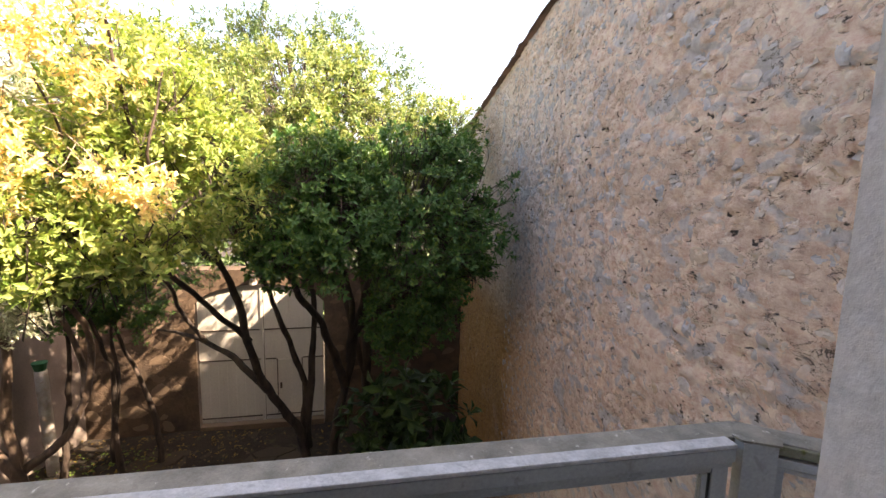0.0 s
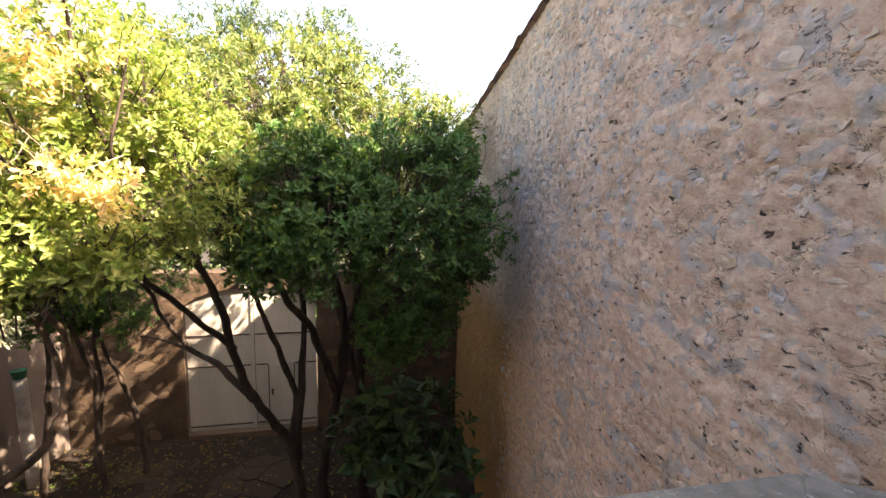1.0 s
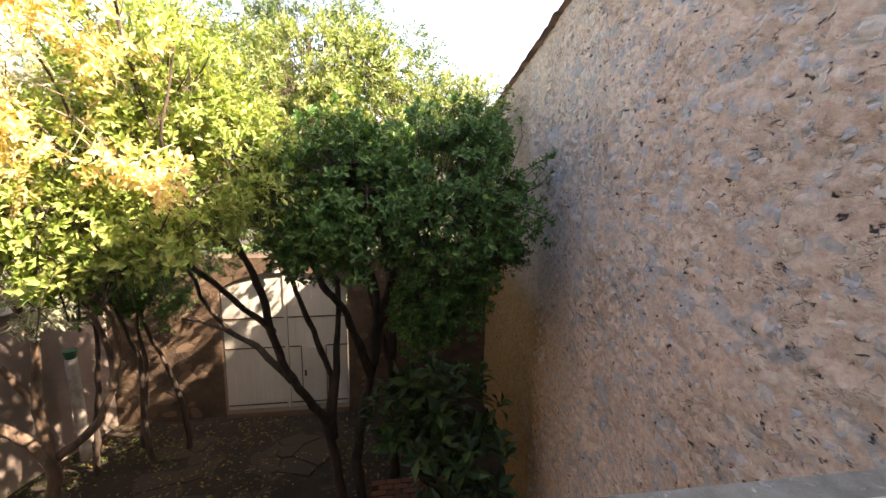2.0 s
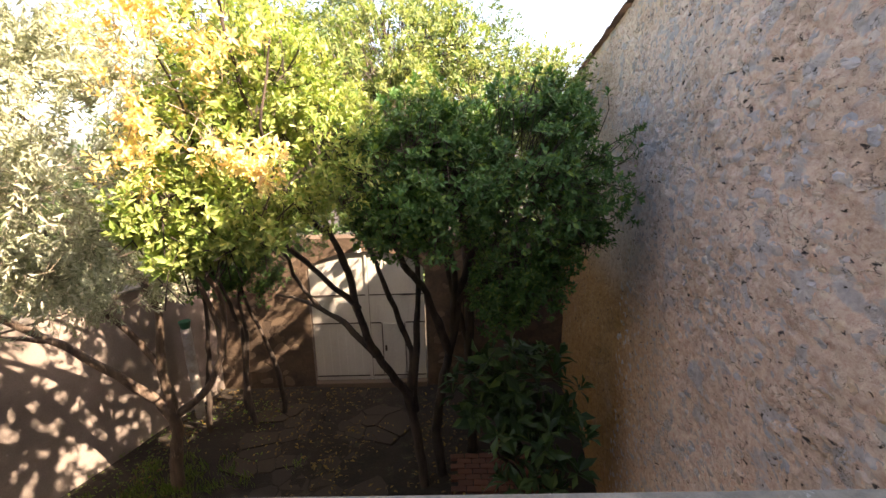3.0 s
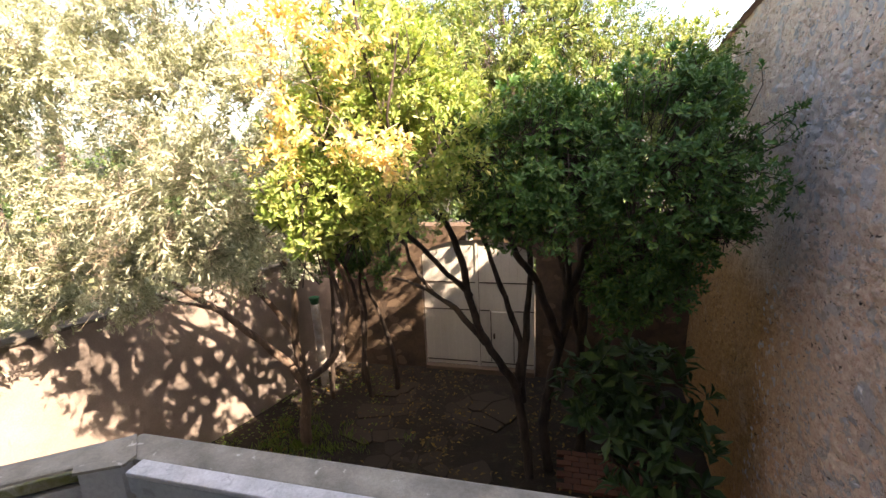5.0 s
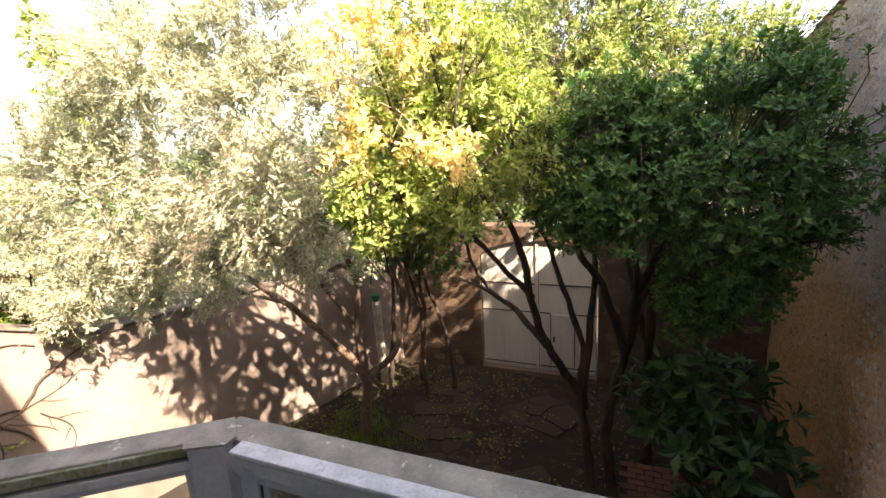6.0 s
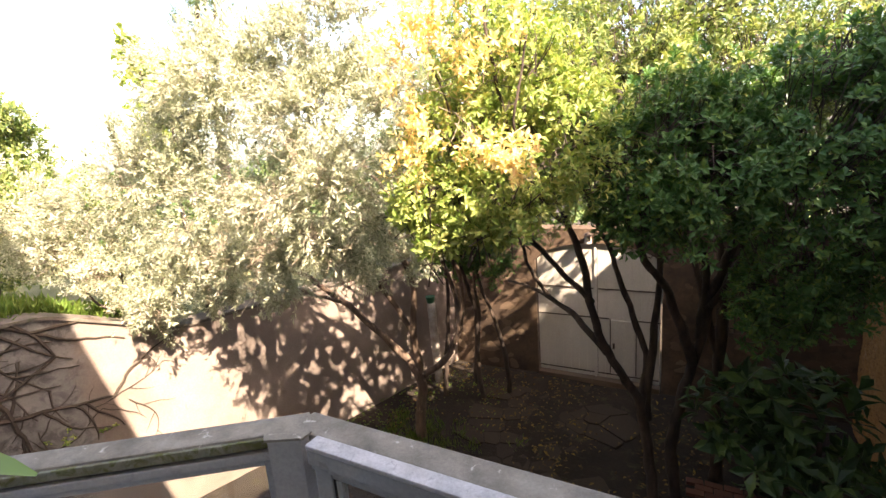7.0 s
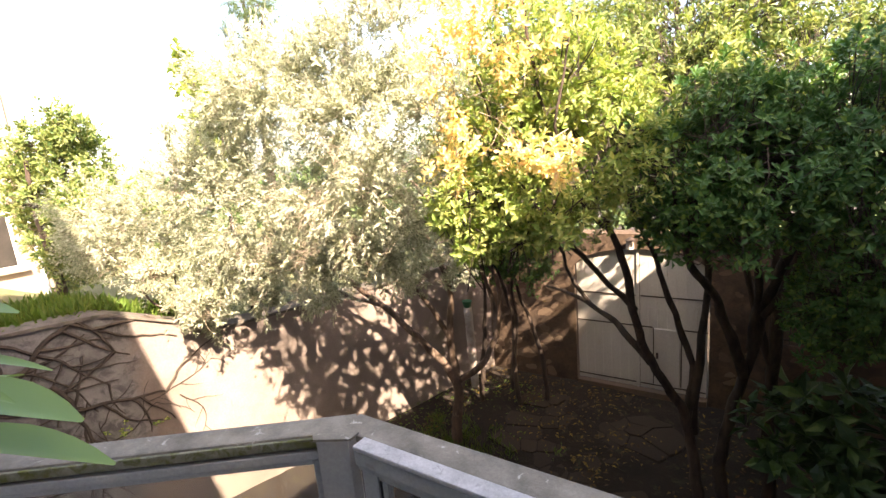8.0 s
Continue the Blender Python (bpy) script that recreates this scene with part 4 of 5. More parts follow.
OLIVE = [(-0.5, -3.5, 5.3, 1.0, 0.85, 1.05), (-0.1, -3.9, 4.75, 0.75, 0.6, 0.65), (-1.7, -3.3, 4.75, 1.0, 0.85, 0.95), (-2.6, -3.5, 4.45, 0.95, 0.85, 0.9), (-1.2, -3.1, 6.0, 1.1, 0.9, 0.65),
         (-3.5, -3.8, 4.75, 0.95, 0.75, 1.0), (-0.8, -3.3, 4.05, 0.6, 0.5, 0.4), (-1.5, -3.5, 3.85, 0.6, 0.5, 0.42), (-2.6, -3.2, 5.6, 0.8, 0.8, 0.6), (-0.2, -3.3, 6.2, 1.0, 0.8, 0.8), (-2.0, -3.4, 6.0, 1.2, 0.9, 0.75), (-3.2, -3.5, 5.2, 0.9, 0.7, 0.6), (-1.0, -3.8, 4.6, 0.8, 0.5, 0.5), (-4.3, -4.0, 4.5, 0.9, 0.7, 0.8), (-3.2, -4.1, 3.25, 0.5, 0.35, 0.35), (-5.3, -4.3, 4.5, 0.9, 0.6, 0.8), (0.4, -3.5, 5.2, 0.5, 0.45, 0.9), (0.25, -3.1, 4.4, 0.5, 0.5, 0.5), (-0.3, -1.7, 4.2, 0.8, 0.8, 0.7), (-3.1, -3.9, 3.6, 0.55, 0.4, 0.35), (-2.2, -3.2, 3.35, 1.0, 0.5, 0.35), (-1.0, -2.6, 3.5, 0.8, 0.6, 0.35), (-0.3, -2.4, 3.7, 0.5, 0.5, 0.35)]
crown(tree_olive, 15, OLIVE, 16500, L_OLIVE, 0.07, 0.27, 14, 0.17, M_TWIG, 0.26, lift=-0.05, lean=(20, 60), gaps=-0.16, inner=0.35, r0=0.0022, openness=-0.03, dense_above=5.5, twigs=0.3)
# hanging outer shoots along the lower edge of the crown
SKIRT = [(-3.3, -3.75, 3.75, 0.5, 0.35, 0.42), (-2.6, -3.65, 3.8, 0.55, 0.35, 0.42), (-1.9, -3.65, 3.85, 0.55, 0.35, 0.42), (-1.2, -3.7, 3.98, 0.5, 0.35, 0.42), (-0.5, -3.75, 4.15, 0.5, 0.35, 0.4), (0.15, -3.75, 4.35, 0.4, 0.35, 0.42),
         (-3.55, -3.75, 3.0, 0.22, 0.22, 0.55), (-3.75, -4.1, 3.2, 0.25, 0.25, 0.45), (-2.9, -3.4, 3.2, 0.3, 0.25, 0.4), (-0.3, -3.6, 3.95, 0.3, 0.25, 0.25)]
crown(tree_olive, 53, SKIRT, 2100, L_OLIVE, 0.075, 0.27, 14, 0.2, M_TWIG, 0.3, "hanging_foliage", "drooping silvery outer shoots", lift=-0.35, lean=(20, 60), gaps=-0.2, inner=0.2, r0=0.0022, openness=-0.03, twigs=0.3)

tree_back = thing("tall_tree", "tall grey-green tree rising beyond the garden wall", "tree")
limbs(tree_back, [
    ([(1.9, 3.9, -0.1), (1.85, 3.8, 2.5), (1.9, 3.7, 4.8), (1.7, 3.7, 6.6), (1.6, 3.7, 8.0)], 0.16, 0.04),
    ([(1.9, 3.75, 4.2), (2.9, 3.6, 5.4), (3.9, 3.6, 6.6)], 0.08, 0.03),
    ([(1.88, 3.75, 4.6), (0.7, 3.2, 5.6), (-0.4, 2.6, 6.4)], 0.07, 0.03),
    ([(3.4, 3.6, 6.0), (4.4, 3.4, 6.2), (5.1, 3.2, 6.3)], 0.04, 0.02),
], M_BARK)
BACK = [(1.4, 3.8, 7.6, 1.3, 1.1, 1.3), (3.6, 3.6, 7.1, 1.2, 1.1, 1.1), (-0.6, 2.6, 6.8, 1.3, 1.1, 1.3), (0.4, 3.6, 7.9, 0.8, 0.8, 0.9), (4.95, 3.2, 6.2, 0.75, 0.8, 0.75), (2.6, 4.0, 8.1, 0.8, 0.7, 0.9), (2.4, 3.4, 6.0, 1.4, 1.0, 1.0), (-2.2, 2.5, 6.0, 1.3, 1.1, 1.3), (0.5, 3.2, 5.2, 1.6, 0.8, 1.0), (4.3, 3.3, 5.2, 1.2, 0.8, 0.9), (1.5, 3.0, 4.2, 2.2, 0.6, 0.7), (-3.6, 3.0, 4.9, 1.5, 0.9, 1.3)]
crown(tree_back, 16, BACK, 6500, L_BACK, 0.11, 0.34, 9, 0.1, M_DARKTWIG, 0.4, gaps=-0.25)

tree_edge = thing("garden_tree", "yellow-green tree in the neighbouring garden", "tree")
limbs(tree_edge, [
    ([(-8.3, -4.1, 2.6), (-8.2, -4.1, 3.6), (-8.1, -4.2, 4.6), (-8.0, -4.2, 5.6)], 0.09, 0.03),
    ([(-8.2, -4.1, 3.6), (-7.8, -4.3, 4.2), (-7.5, -4.4, 4.7)], 0.04, 0.02),
    ([(-8.15, -4.15, 4.0), (-8.6, -4.1, 4.6), (-8.9, -4.1, 5.0)], 0.04, 0.02),
], M_BARK)
crown(tree_edge, 17, [(-7.5, -3.6, 5.5, 0.75, 0.6, 0.9), (-7.0, -3.7, 4.5, 0.9, 0.6, 0.7), (-8.5, -4.1, 4.9, 0.8, 0.5, 0.6), (-6.4, -3.5, 4.6, 0.7, 0.6, 0.7), (-8.2, -3.9, 4.2, 0.9, 0.6, 0.7), (-8.2, -3.8, 3.5, 0.8, 0.5, 0.5), (-8.0, -4.0, 5.9, 0.5, 0.4, 0.4), (-7.1, -3.8, 6.1, 0.55, 0.4, 0.45), (-9.0, -4.0, 5.6, 0.6, 0.4, 0.5)], 3000, L_MID, 0.11, 0.42, 8, 0.1, M_DARKTWIG, 0.3, gaps=-0.2)

climber = thing("climbing_plant", "tall climber with large bright green leaves above the olive", "climber")
limbs(climber, [([(-5.3, -2.0, 2.4), (-5.4, -2.1, 4.0), (-5.6, -2.1, 5.6), (-5.9, -2.1, 7.0)], 0.05, 0.015), ([(-5.5, -2.1, 5.0), (-5.0, -2.2, 5.8), (-4.8, -2.2, 6.6)], 0.03, 0.012)], M_BARK, 7)
crown(climber, 18, [(-5.95, -2.1, 7.0, 0.3, 0.3, 0.5), (-5.6, -2.1, 5.9, 0.4, 0.4, 0.6), (-4.85, -2.2, 6.5, 0.28, 0.3, 0.4), (-5.3, -2.2, 5.2, 0.5, 0.5, 0.6)], 260, L_LIME, 0.15, 0.7, 6, 0.12, M_TWIG, 0.2, gaps=-0.4)

pine = thing("pine_tree", "distant pine with sparse needle tufts", "tree")
limbs(pine, [([(-8.3, 1.0, 2.2), (-8.2, 1.0, 5.0), (-8.1, 0.9, 8.0), (-8.0, 0.9, 9.6)], 0.14, 0.03), ([(-8.1, 0.9, 7.6), (-7.4, 0.8, 8.5), (-7.0, 0.7, 9.0)], 0.05, 0.02)], M_BARK, 7)
crown(pine, 19, [(-7.9, 0.9, 9.5, 0.7, 0.6, 0.6), (-7.1, 0.7, 9.0, 0.5, 0.5, 0.45), (-8.3, 0.9, 8.7, 0.6, 0.6, 0.4)], 420, L_BACK, 0.13, 0.10, 16, 0.05, M_DARKTWIG, 0.25, gaps=-0.3, lean=(10, 80))

hedge = thing("wall_shrub", "pale green shrub hanging over the garden wall", "shrub")
limbs(hedge, [([(-4.4, -3.9, 2.4), (-4.2, -3.9, 3.2), (-3.9, -4.0, 3.7)], 0.03, 0.012), ([(-4.3, -3.9, 2.9), (-4.1, -4.3, 3.4), (-4.0, -4.5, 3.7)], 0.02, 0.01)], M_BARK, 7)
crown(hedge, 20, [(-4.1, -4.2, 3.75, 0.5, 0.5, 0.45), (-4.9, -4.3, 4.0, 0.7, 0.55, 0.6), (-3.7, -3.8, 3.2, 0.3, 0.5, 0.4), (-5.9, -4.3, 4.1, 0.7, 0.5, 0.6)], 900, L_OLIVE, 0.065, 0.34, 11, 0.14, M_TWIG, 0.3, lift=0.1, gaps=-0.25)

shrub = thing("broadleaf_shrub", "shrub with large glossy leaves at the foot of the stone wall", "shrub")
limbs(shrub, [
    ([(3.9, -1.75, -0.1), (3.92, -1.8, 0.5), (3.95, -1.9, 1.0), (4.0, -1.9, 1.8)], 0.045, 0.02),
    ([(3.92, -1.8, 0.5), (3.6, -2.0, 1.0), (3.35, -2.3, 1.5)], 0.03, 0.012),
    ([(3.95, -1.85, 0.7), (4.15, -2.15, 1.1), (4.25, -2.4, 1.4)], 0.03, 0.012),
    ([(3.93, -1.8, 0.9), (3.5, -1.7, 1.5), (3.1, -1.7, 1.95)], 0.025, 0.01),
], M_BARK, 7)
crown(shrub, 21, [(4.0, -1.75, 1.85, 0.6, 0.5, 0.7), (3.5, -2.05, 1.6, 0.45, 0.35, 0.42), (4.2, -2.25, 1.45, 0.36, 0.3, 0.36), (3.25, -1.8, 1.85, 0.5, 0.3, 0.36), (3.8, -2.15, 1.0, 0.45, 0.35, 0.34), (3.7, -1.9, 2.35, 0.42, 0.32, 0.32)], 108, L_BROAD, 0.25, 0.42, 8, 0.10, None, lift=0.7, lean=(35, 95), gaps=-0.6, lumps=0.1)

# two more thin stems in the far left corner
for n, (bx, by, pts) in enumerate([(-1.55, 0.3, [(0.1, 0, 0.9), (0.25, -0.05, 1.8), (0.35, -0.2, 2.7), (0.3, -0.6, 3.6)]), (-0.75, 0.5, [(-0.1, 0, 0.8), (-0.02, -0.1, 1.7), (-0.1, -0.3, 2.6), (-0.2, -0.7, 3.5)]), (-0.35, 0.9, [(-0.05, 0, 0.8), (-0.25, -0.05, 1.6), (-0.5, -0.1, 2.4), (-0.6, -0.2, 3.2)]), (-1.15, 1.0, [(0.05, 0, 0.7), (0.2, -0.05, 1.5), (0.15, -0.1, 2.3), (0.3, -0.2, 3.1)])]):
    stem = thing("slender_tree", "slender shaded stem with a thin leafy top", "tree", "thin stems in the corner", at=(0, 0, 0))
    limbs(stem, [([(bx, by, -0.1), *[(bx + a, by + b, c) for a, b, c in pts]], 0.055, 0.02)], M_BARK, 7)
    crown(stem, 30 + n, [(bx + pts[-1][0], by + pts[-1][1], 3.9 - 0.45 * (n > 1), 0.95 - 0.3 * (n > 1), 0.9 - 0.4 * (n > 1), 0.85), (bx + 0.95 - 1.2 * (n > 1), by - 0.6 + 0.5 * (n > 1), 3.75 - 0.85 * (n > 1), 0.8 - 0.2 * (n > 1), 0.9 - 0.5 * (n > 1), 0.6), (bx + pts[-1][0] - 0.2, by - 0.2, 3.05, 0.6, 0.45, 0.4)], 1250 - 200 * (n > 1), L_DARK, 0.075, 0.36, 9, 0.07, M_DARKTWIG, 0.2, gaps=-0.35, openness=-0.12)

bank = thing("boundary_hedge", "loose green hedge along the neighbour's side of the wall", "hedge")
limbs(bank, [([(left_x(y) - 0.7, y, 2.4), (left_x(y) - 0.65, y + 0.1, 3.2), (left_x(y) - 0.7, y + 0.1, 3.9)], 0.03, 0.01) for y in (-2.8, -1.7, -0.5, 0.7, 1.6)], M_BARK, 6)
crown(bank, 41, [(left_x(y) - 0.75, y, 3.35 + 0.25 * math.sin(3 * y), 0.6, 0.75, 0.75) for y in (-3.2, -2.2, -1.2, -0.2, 0.8, 1.8)], 1500, L_OLIVE, 0.085, 0.34, 9, 0.08, M_DARKTWIG, 0.25, gaps=-0.35)

# ---- small things in the garden ----
post = thing("garden_post", "old whitewashed post leaning in the garden corner", "post")
part("shaft", tube(bmesh.new(), smooth_line([(-2.0, 0.85, -0.1), (-2.02, 0.86, 0.9), (-2.06, 0.88, 1.78)], 4, 0.01), [0.092] * 9, 10, 0.12), M_POLE, post, smooth=True)
pot = bmesh.new()
bmesh.ops.create_cone(pot, cap_ends=True, segments=12, radius1=0.075, radius2=0.11, depth=0.14, matrix=Matrix.Translation((-2.06, 0.88, 1.86)))
part("pot", pot, M_GREEN, post, "green plastic pot on top")

woods_rng = np.random.default_rng(40)
wood_blobs = [(x + woods_rng.uniform(-0.6, 0.6), 8.0 + woods_rng.uniform(-1, 1), 2.4 + woods_rng.uniform(-0.4, 0.6), 1.6, 1.2, 3.0) for x in np.arange(-16, 10, 1.9)]
wood_blobs += [(-17.0 + woods_rng.uniform(-1, 1), y, 3.4, 1.3, 1.5, 2.1) for y in np.arange(-2.0, 8, 1.9)]
wp, wout = crown_tips(woods_rng, wood_blobs, 5200, -0.5, 0.6)
(wv2, wf2), _ = shoots(woods_rng, wp, wout, 7, 0.26, 0.5, 0.15)
tagged(raw("far_woods", wv2, wf2, L_BACK), "distant belt of trees beyond the gardens", "trees", kind="stuff")

# dry creeper stems on the left wall
creeper = thing("dry_creeper", "leafless creeper stems clinging to the garden wall", "climber")
rngc = random.Random(5)


def on_left(y, z, off=0.02):
    return Vector((left_x(y) + off, y, z))


def creep(y, z, heading, length, r, depth, sag=0.35):
    pts, a = [on_left(y, z)], heading
    for k in range(max(3, int(length / 0.1))):
        a += rngc.uniform(-0.32, 0.32)
        y += 0.1 * math.cos(a)
        z += 0.1 * math.sin(a)
        if z > left_top(y) + 0.05:
            a = -abs(a)
            z = left_top(y)
        pts.append(on_left(y, z, 0.02 + 0.02 * noise.noise(Vector((y * 4, z * 4, 2)))))
        if depth and rngc.random() < 0.42:
            creep(y, z, a + rngc.choice((-1, 1)) * rngc.uniform(0.5, 1.2), length * rngc.uniform(0.25, 0.55), r * 0.5, depth - 1)
    part("stem", tube(bmesh.new(), pts, taper(len(pts), r, r * 0.35), 5), M_DARKTWIG, creeper)


creep(-6.4, 2.50, 0.14, 2.3, 0.05, 1)
creep(-6.3, 2.44, 0.15, 2.0, 0.042, 1)
creep(-6.0, 2.95, -0.2, 1.3, 0.02, 1)
creep(-5.9, 1.2, 0.35, 1.6, 0.028, 1)
creep(-5.5, 2.6, -0.9, 1.5, 0.036, 1)
creep(-6.3, 3.30, 0.04, 1.7, 0.03, 1)
creep(-5.9, 1.5, 0.1, 1.5, 0.014, 1)
creep(-4.6, 2.0, 0.3, 0.9, 0.008, 1)
creep(-5.4, 0.7, 0.8, 1.4, 0.016, 1)
creep(-4.25, 1.95, -0.65, 0.95, 0.009, 1)
rng = np.random.default_rng(8)
cy = rng.uniform(-5.2, -4.45, 9)
cp = np.array([on_left(y, rng.uniform(1.6, 1.9), 0.04) for y in cy])
(v, f), _ = shoots(rng, cp, np.tile([1.0, 0, 0.3], (len(cp), 1)), 6, 0.05, 0.5, 0.04)
raw("leaves", v, f, L_LIME, creeper, "a few fresh leaves")

# fallen leaves, grass and ivy on the ground
rng = np.random.default_rng(3)


def litter(name, label, n, xr, yr, size, material, cat):
    p = np.stack([rng.uniform(*xr, n), rng.uniform(*yr, n), rng.uniform(0.0, 0.03, n)], 1)
    keep = np.array([noise.noise(Vector((q[0], q[1], 4)) * 1.1) > rng.uniform(-0.45, 0.25) for q in p])
    p = p[keep]
    a = rng.uniform(0, 6.28, len(p))
    d = unit(np.stack([np.cos(a), np.sin(a), rng.normal(size=len(p)) * 0.2], 1))
    nrm = unit(np.array([0, 0, 1.0]) + rng.normal(size=(len(p), 3)) * 0.3)
    nrm = unit(nrm - d * (nrm * d).sum(1)[:, None])
    ln = size * rng.uniform(0.6, 1.2, len(p))
    v, f = leaf_arrays(p + np.array([0, 0, 0.012]), d, nrm, ln, ln * 0.45)
    return tagged(raw(name, v, f, material), label, cat, kind="stuff")


litter("fallen_leaves", "yellow and brown fallen leaves scattered on the soil", 3300, (-2.2, 4.6), (-3.2, 1.7), 0.085, L_FALLEN, "leaves")

litter("ground_ivy", "patchy green ivy leaves creeping over the soil by the wall", 1300, (-3.2, -0.3), (-2.6, 1.3), 0.065, L_GRASS, "ivy")


def blades(name, label, centres, spread, per, height, material):
    c = np.repeat(np.array(centres, float), per, 0)
    p = c + np.concatenate([rng.normal(size=(len(c), 2)) * spread, np.zeros((len(c), 1))], 1)
    d = unit(np.concatenate([rng.normal(size=(len(c), 2)) * 0.45, np.ones((len(c), 1))], 1))
    nrm = unit(np.cross(d, rng.normal(size=(len(c), 3))))
    ln = height * rng.uniform(0.5, 1.2, len(c))
    v, f = leaf_arrays(p, d, nrm, ln, ln * 0.13)
    return tagged(raw(name, v, f, material), label, "grass", kind="stuff")


blades("grass_tufts", "low green weeds and grass round the olive trunk", [(-1.3 + rng.normal() * 0.55, -1.2 + rng.normal() * 0.45, -0.02) for _ in range(60)], 0.07, 26, 0.13, L_GRASS)
blades("terrace_grass", "sunlit long grass on the raised terrace", [(left_x(y) - 0.32 - rng.uniform(0, 1.4), y, left_top(y) - 0.14) for y in rng.uniform(-6.6, -3.6, 240)], 0.09, 30, 0.34, L_GRASS)

# neighbour's house beyond the terrace
nh = thing("neighbour_house", "pale rendered house with a tiled roof beyond the gardens", "house")
part("wall", box(bmesh.new(), -17.0, -11.0, -12.0, -3.45, 2.0, 9.3), M_RENDER, nh)
part("roof", box(bmesh.new(), -17.6, -10.3, -12.5, -3.9, 9.32, 9.55, 0.05), M_TILE, nh)
for z in (3.4, 6.3):
    w = part("window", box(bmesh.new(), -10.99, -10.95, -4.75, -3.95, z, z + 1.3, 0.01), M_PLASTER, nh)
    part("pane", box(bmesh.new(), -10.948, -10.94, -4.68, -4.02, z + 0.07, z + 1.23), M_DARK, w)
    part("sill", box(bmesh.new(), -10.99, -10.86, -4.85, -3.85, z - 0.09, z - 0.005, 0.01), M_CAP, w)
part("downpipe", tube(bmesh.new(), [(-10.93, -3.62, 2.0), (-10.93, -3.62, 9.3)], [0.05, 0.05], 8), M_GREY, nh)

# potted plant on the balcony, only its upper leaves in sight
plant = thing("potted_plant", "potted plant with long pointed leaves on the balcony", "plant", at=(0, 0, 0))
PX, PY = 1.975, -7.03
pb = bmesh.new()
bmesh.ops.create_cone(pb, cap_ends=True, segments=20, radius1=0.08, radius2=0.105, depth=0.28, matrix=Matrix.Translation((PX, PY, FLOOR_Z + 0.142)))
part("pot", pb, M_TERRACOTTA, plant, "terracotta pot", smooth=False)
stem_line = smooth_line([(PX, PY, FLOOR_Z + 0.25), (PX + 0.02, PY + 0.0, FLOOR_Z + 0.7), (PX + 0.03, PY + 0.0, FLOOR_Z + 1.50)], 5, 0.01)
part("stem", tube(bmesh.new(), stem_line, taper(len(stem_line), 0.014, 0.006), 7), M_TWIG, plant)
rngp = np.random.default_rng(2)
for k, (dz, az, rise, ln, wd) in enumerate([(1.41, 40, -4, 0.26, 0.036), (1.45, 36, 5, 0.25, 0.011), (1.49, 36, 14, 0.23, 0.024), (1.43, 28, 2, 0.21, 0.013), (1.36, 50, -12, 0.27, 0.03),
                                            (1.46, 190, 20, 0.18, 0.03), (1.38, 120, 10, 0.2, 0.03), (1.2, 30, 5, 0.2, 0.04), (1.51, 250, 50, 0.12, 0.02)]):
    dx, dy = 0.03, 0.0
    ex, ey, ez = math.cos(radians(az)) * math.cos(radians(rise)), math.sin(radians(az)) * math.cos(radians(rise)), math.sin(radians(rise))
    p0 = Vector((PX + dx, PY + dy, FLOOR_Z + dz))
    d0 = Vector((ex, ey, ez)).normalized()
    side = d0.cross(Vector((0, 0, 1))).normalized()
    up = side.cross(d0)
    vv, ff = [], []
    for s in range(9):
        t = s / 8
        w = wd * math.sin(math.pi * min(1, t * 0.92 + 0.06)) ** 0.8
        c = p0 + d0 * ln * 0.68 * t - Vector((0, 0, 0.16 * ln * t * t))
        vv += [c - side * w + up * w * 0.35, c, c + side * w + up * w * 0.35]
    for s in range(8):
        a = 3 * s
        ff += [(a, a + 1, a + 4, a + 3), (a + 1, a + 2, a + 5, a + 4)]
    raw("leaf", [tuple(q) for q in vv], ff, L_POT, plant, smooth=True)


# ---- pieces of walls and paving ----
def rough_stone(seed, flat):
    """A low irregular stone: a wavy outline, a rounded shoulder and a slightly domed face, facing -x."""
    r = random.Random(seed)
    n = r.choice((10, 11, 12, 13))
    v, rings = [], ((1.0, -0.006), (0.97, flat * 0.4), (0.7, flat * 0.5), (0.38, flat * 0.55))
    k1, k2 = r.uniform(0, 6.28), r.uniform(0, 6.28)
    rad = [0.84 + 0.17 * math.sin(2 * math.pi * k / n * 2 + k1) + 0.11 * math.sin(2 * math.pi * k / n * 3 + k2) + r.uniform(-0.16, 0.16) for k in range(n)]
    for s, h in rings:
        for k in range(n):
            an = 2 * math.pi * (k + 0.2 * math.sin(seed + k)) / n
            v.append((-h * r.uniform(0.8, 1.15), s * rad[k] * math.cos(an), s * rad[k] * math.sin(an)))
    v.append((-flat * 0.5, 0, 0))
    f = []
    for j in range(3):
        for k in range(n):
            f.append((j * n + k, j * n + (k + 1) % n, (j + 1) * n + (k + 1) % n, (j + 1) * n + k))
    for k in range(n):
        f.append((3 * n + k, 3 * n + (k + 1) % n, 4 * n))
    return v, f


def scatter(seed, yr, zr, tries, lo, hi, top):
    r = random.Random(seed)
    got = []
    for _ in range(tries):
        y, z = r.uniform(*yr), r.uniform(*zr)
        s = r.uniform(lo, hi) * (1.3 if r.random() < 0.12 else 1)
        if z > top(y) - s or any(abs(y - a) < (s + c) * 0.95 and abs(z - b) < (s + c) * 0.62 for a, b, c in got):
            continue
        got.append((y, z, s))
    return got, r


spots, r = scatter(4, (-7.0, -1.9), (0.1, 6.9), 5200, 0.03, 0.072, roof_z)
spots.sort(key=lambda q: (q[0] + 5.0) ** 2 + (q[1] - 4.6) ** 2)


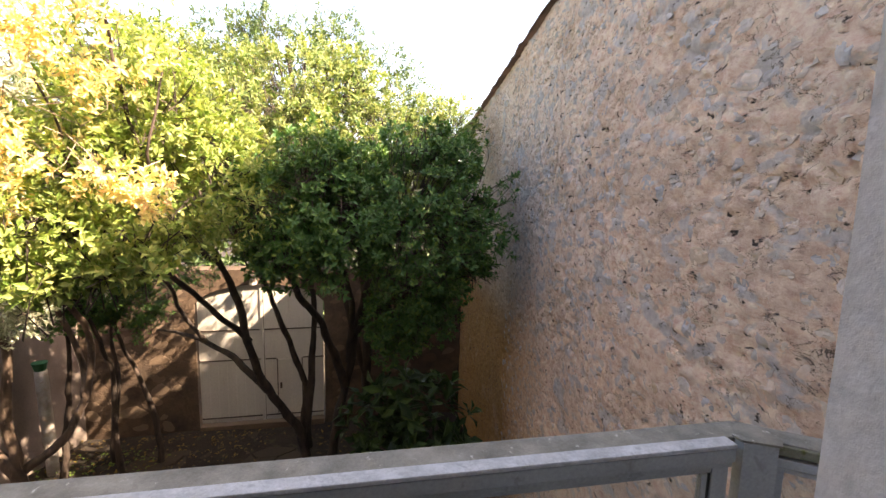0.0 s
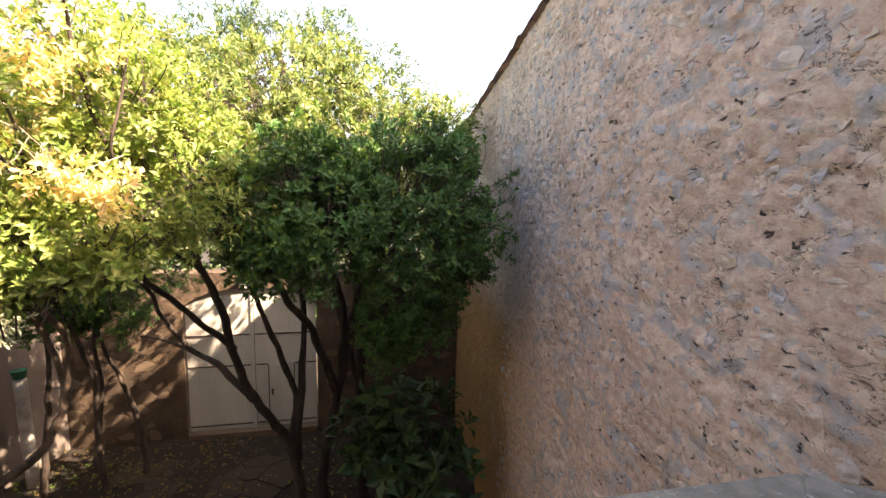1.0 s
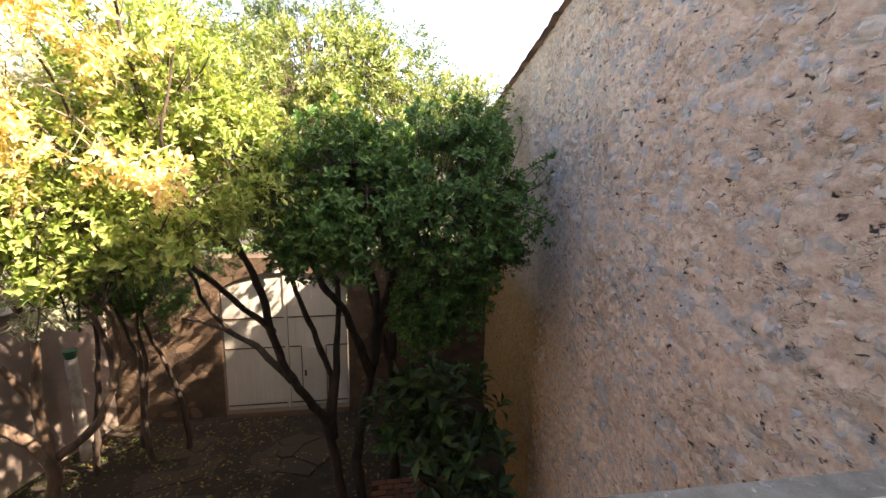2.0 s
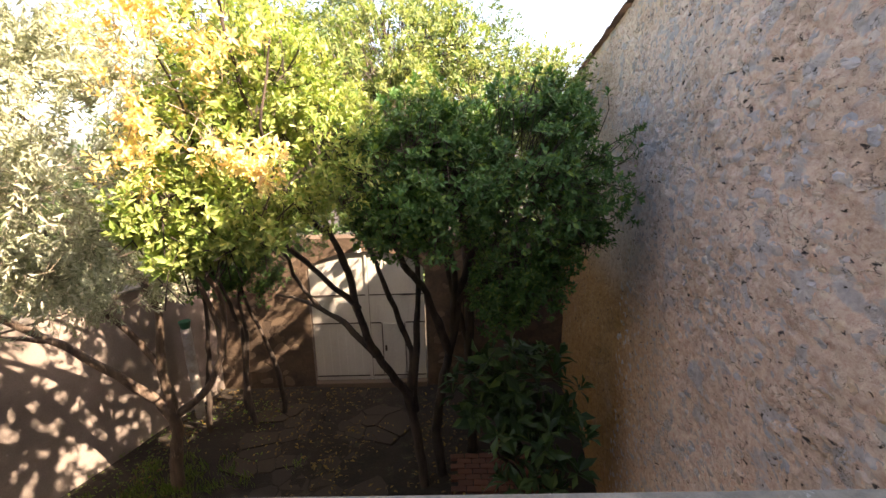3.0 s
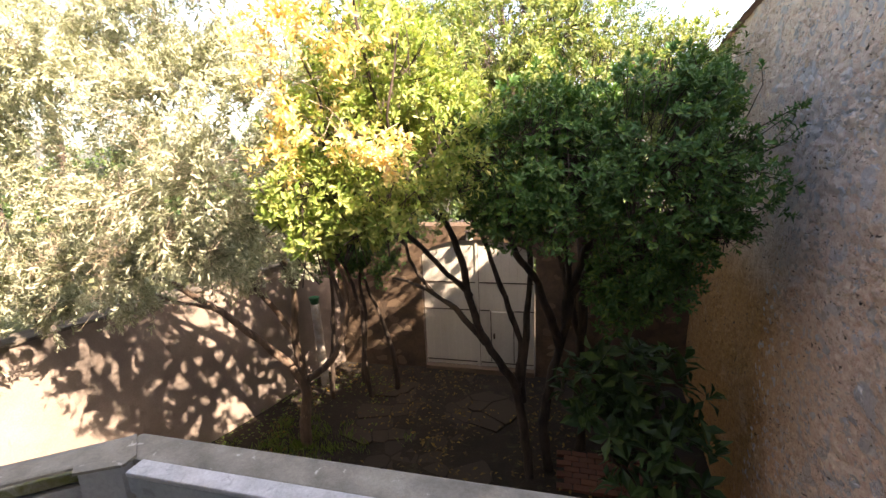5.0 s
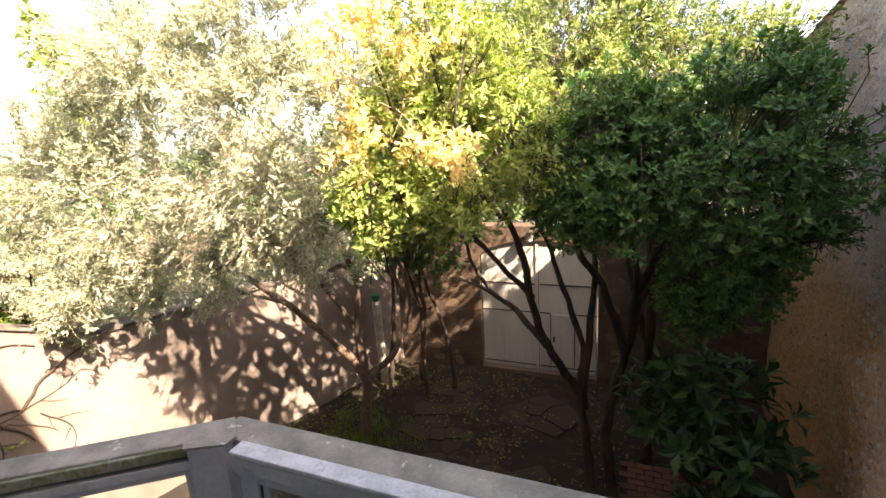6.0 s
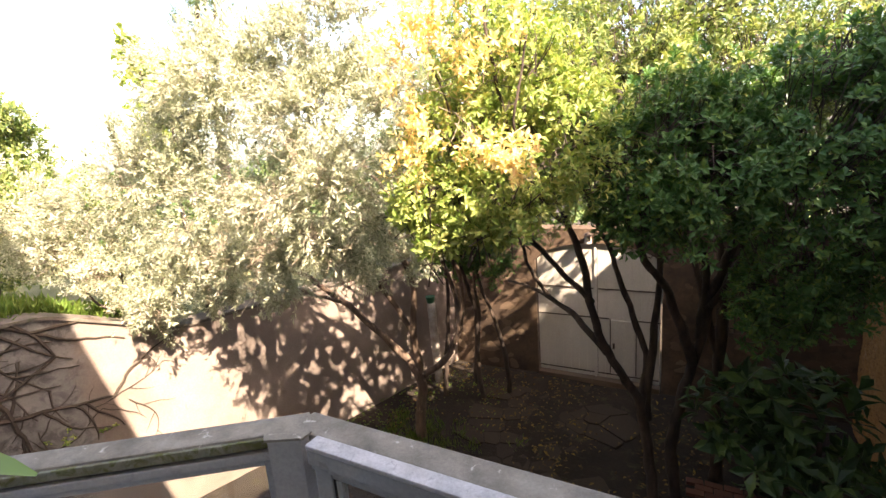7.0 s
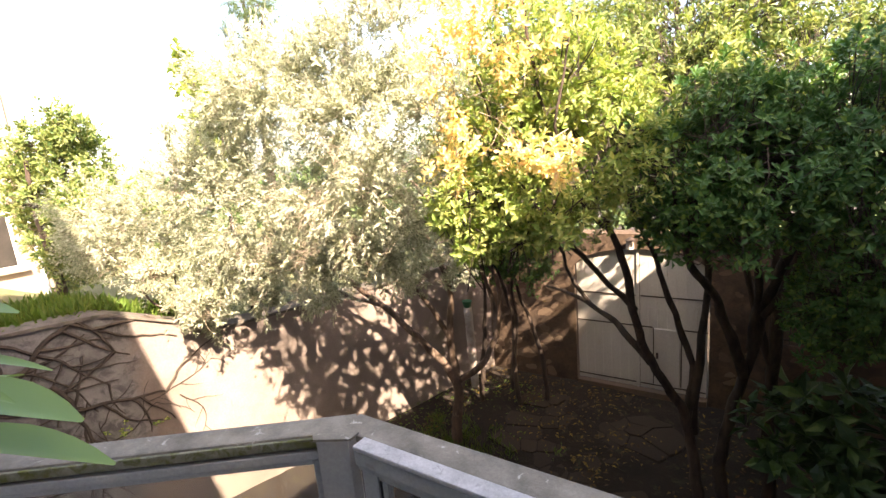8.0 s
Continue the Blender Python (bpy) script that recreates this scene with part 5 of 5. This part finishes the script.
def bedded(n, y, z, s):
    """A stone bedded in the mortar: its face follows the wall and stands a few millimetres proud."""
    v, f = rough_stone(n, 0.006)
    a, ky, kz = radians(r.uniform(-14, 14)), s * r.uniform(0.9, 1.35), s * r.uniform(0.6, 0.9)
    own = sum(wall_relief(y + b * s, z + c * s) for b, c in ((0, 0), (0.5, 0), (-0.5, 0), (0, 0.4), (0, -0.4))) / 5
    out = []
    for h, p, q in v:
        yy = y + math.cos(a) * p * ky - math.sin(a) * q * kz
        zz = z + math.sin(a) * p * ky + math.cos(a) * q * kz
        smear = 0.007 * noise.noise(Vector((yy, zz, 3)) * 17.0) + 0.004 * noise.noise(Vector((yy, zz, 7)) * 45.0)
        out.append((stone_x(yy) - 0.2 * own - 0.8 * wall_relief(yy, zz) + h + smear + 0.0025, yy, zz))
    return out, f


far_v, far_f = [], []
for n, (y, z, s) in enumerate(spots):
    v, f = bedded(n, y, z, s)
    if n < 300:
        raw("stone", v, f, M_STONE, stone_wall)
    else:
        k = len(far_v)
        far_v += v
        far_f += [tuple(i + k for i in q) for q in f]
tagged(raw("stones", far_v, far_f, M_STONES, stone_wall, "small grey and tan stones showing in the mortar"), kind="stuff")

# stones of the brown far wall
spots, r = scatter(6, (-2.1, 5.2), (0.1, 3.2), 500, 0.08, 0.19, lambda y: FAR_TOP)
bshapes = []
for s in range(8):
    v, f = rough_stone(s + 50, 0.004)
    me = bpy.data.meshes.new("stone")
    me.from_pydata(v, [], f)
    finish(me, M_EARTHSTONE)
    bshapes.append(me)
k = 0
for x, z, s in spots:
    if -0.12 - s < x < DOOR_W + 0.12 + s and z < 3.0 + s or WX0 - s < x < WX1 + s and WZ0 - s < z < WZ1 + s:
        continue
    ob = new("stone", bshapes[k % 8])
    k += 1
    ob.parent = far_ob
    ob.matrix_world = pose(x, FAR_Y - 0.062, z, r.uniform(-10, 10), 0, 90) @ Matrix.Diagonal((1, s * r.uniform(0.9, 1.3), s * r.uniform(0.6, 0.9), 1))

# crazy paving between the door and the trees
paving = thing("paving", "irregular flagstones of a worn garden path", "paving", kind="structure")
r = random.Random(9)
seeds = []
for _ in range(1400):
    q = (r.uniform(-1.0, 2.2), r.uniform(-3.0, 1.4))
    mid = 0.55 + 0.12 * q[1]
    if abs(q[0] - mid) < 0.95 + 0.15 * math.sin(q[1] * 3) and all((q[0] - a) ** 2 + (q[1] - b) ** 2 > 0.25**2 for a, b in seeds):
        seeds.append(q)
for a, b in seeds:
    poly = [(a + 0.5 * math.cos(t * math.pi / 8), b + 0.5 * math.sin(t * math.pi / 8)) for t in range(16)]
    for c, d in seeds:
        if (c, d) == (a, b) or (c - a) ** 2 + (d - b) ** 2 > 1.2:
            continue
        nx, ny = c - a, d - b
        ln = math.hypot(nx, ny)
        nx, ny = nx / ln, ny / ln
        lim = ln / 2 - 0.008
        cut = []
        for i in range(len(poly)):
            p, q = poly[i], poly[(i + 1) % len(poly)]
            dp, dq = (p[0] - a) * nx + (p[1] - b) * ny - lim, (q[0] - a) * nx + (q[1] - b) * ny - lim
            if dp <= 0:
                cut.append(p)
            if dp * dq < 0:
                t = dp / (dp - dq)
                cut.append((p[0] + (q[0] - p[0]) * t, p[1] + (q[1] - p[1]) * t))
        poly = cut
        if len(poly) < 3:
            break
    if len(poly) < 3:
        continue
    if r.random() < 0.12:
        continue
    h = -0.022 + r.uniform(-0.014, 0.012)
    bm = bmesh.new()
    lo = [bm.verts.new((x + r.uniform(-0.008, 0.008), y + r.uniform(-0.008, 0.008), -0.08)) for x, y in poly]
    hi = [bm.verts.new((v.co.x * 0.97 + a * 0.03, v.co.y * 0.97 + b * 0.03, h + r.uniform(-0.003, 0.003))) for v in lo]
    bm.faces.new(hi)
    for i in range(len(lo)):
        bm.faces.new((lo[i], lo[(i + 1) % len(lo)], hi[(i + 1) % len(lo)], hi[i]))
    bmesh.ops.recalc_face_normals(bm, faces=bm.faces)
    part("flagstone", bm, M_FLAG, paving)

# terracotta bricks laid flat beside the shrub
edging = thing("brick_edging", "patch of old red bricks laid in the soil", "paving", kind="structure")
bk = bmesh.new()
box(bk, -0.11, 0.11, -0.055, 0.055, -0.04, 0.02, 0.006)
bm_data = None
for i in range(6):
    for j in range(7):
        m = pose(2.98 + 0.235 * i + 0.11 * (j % 2), -1.3 + 0.122 * j, 0.012 + r.uniform(-0.006, 0.006), r.uniform(-2, 2), r.uniform(-2, 2), r.uniform(-4, 4))
        if bm_data is None:
            ob = part("brick", bk, M_TERRACOTTA, edging)
            bm_data = ob.data
        else:
            ob = new("brick", bm_data)
            ob.parent = edging
        ob.matrix_world = m
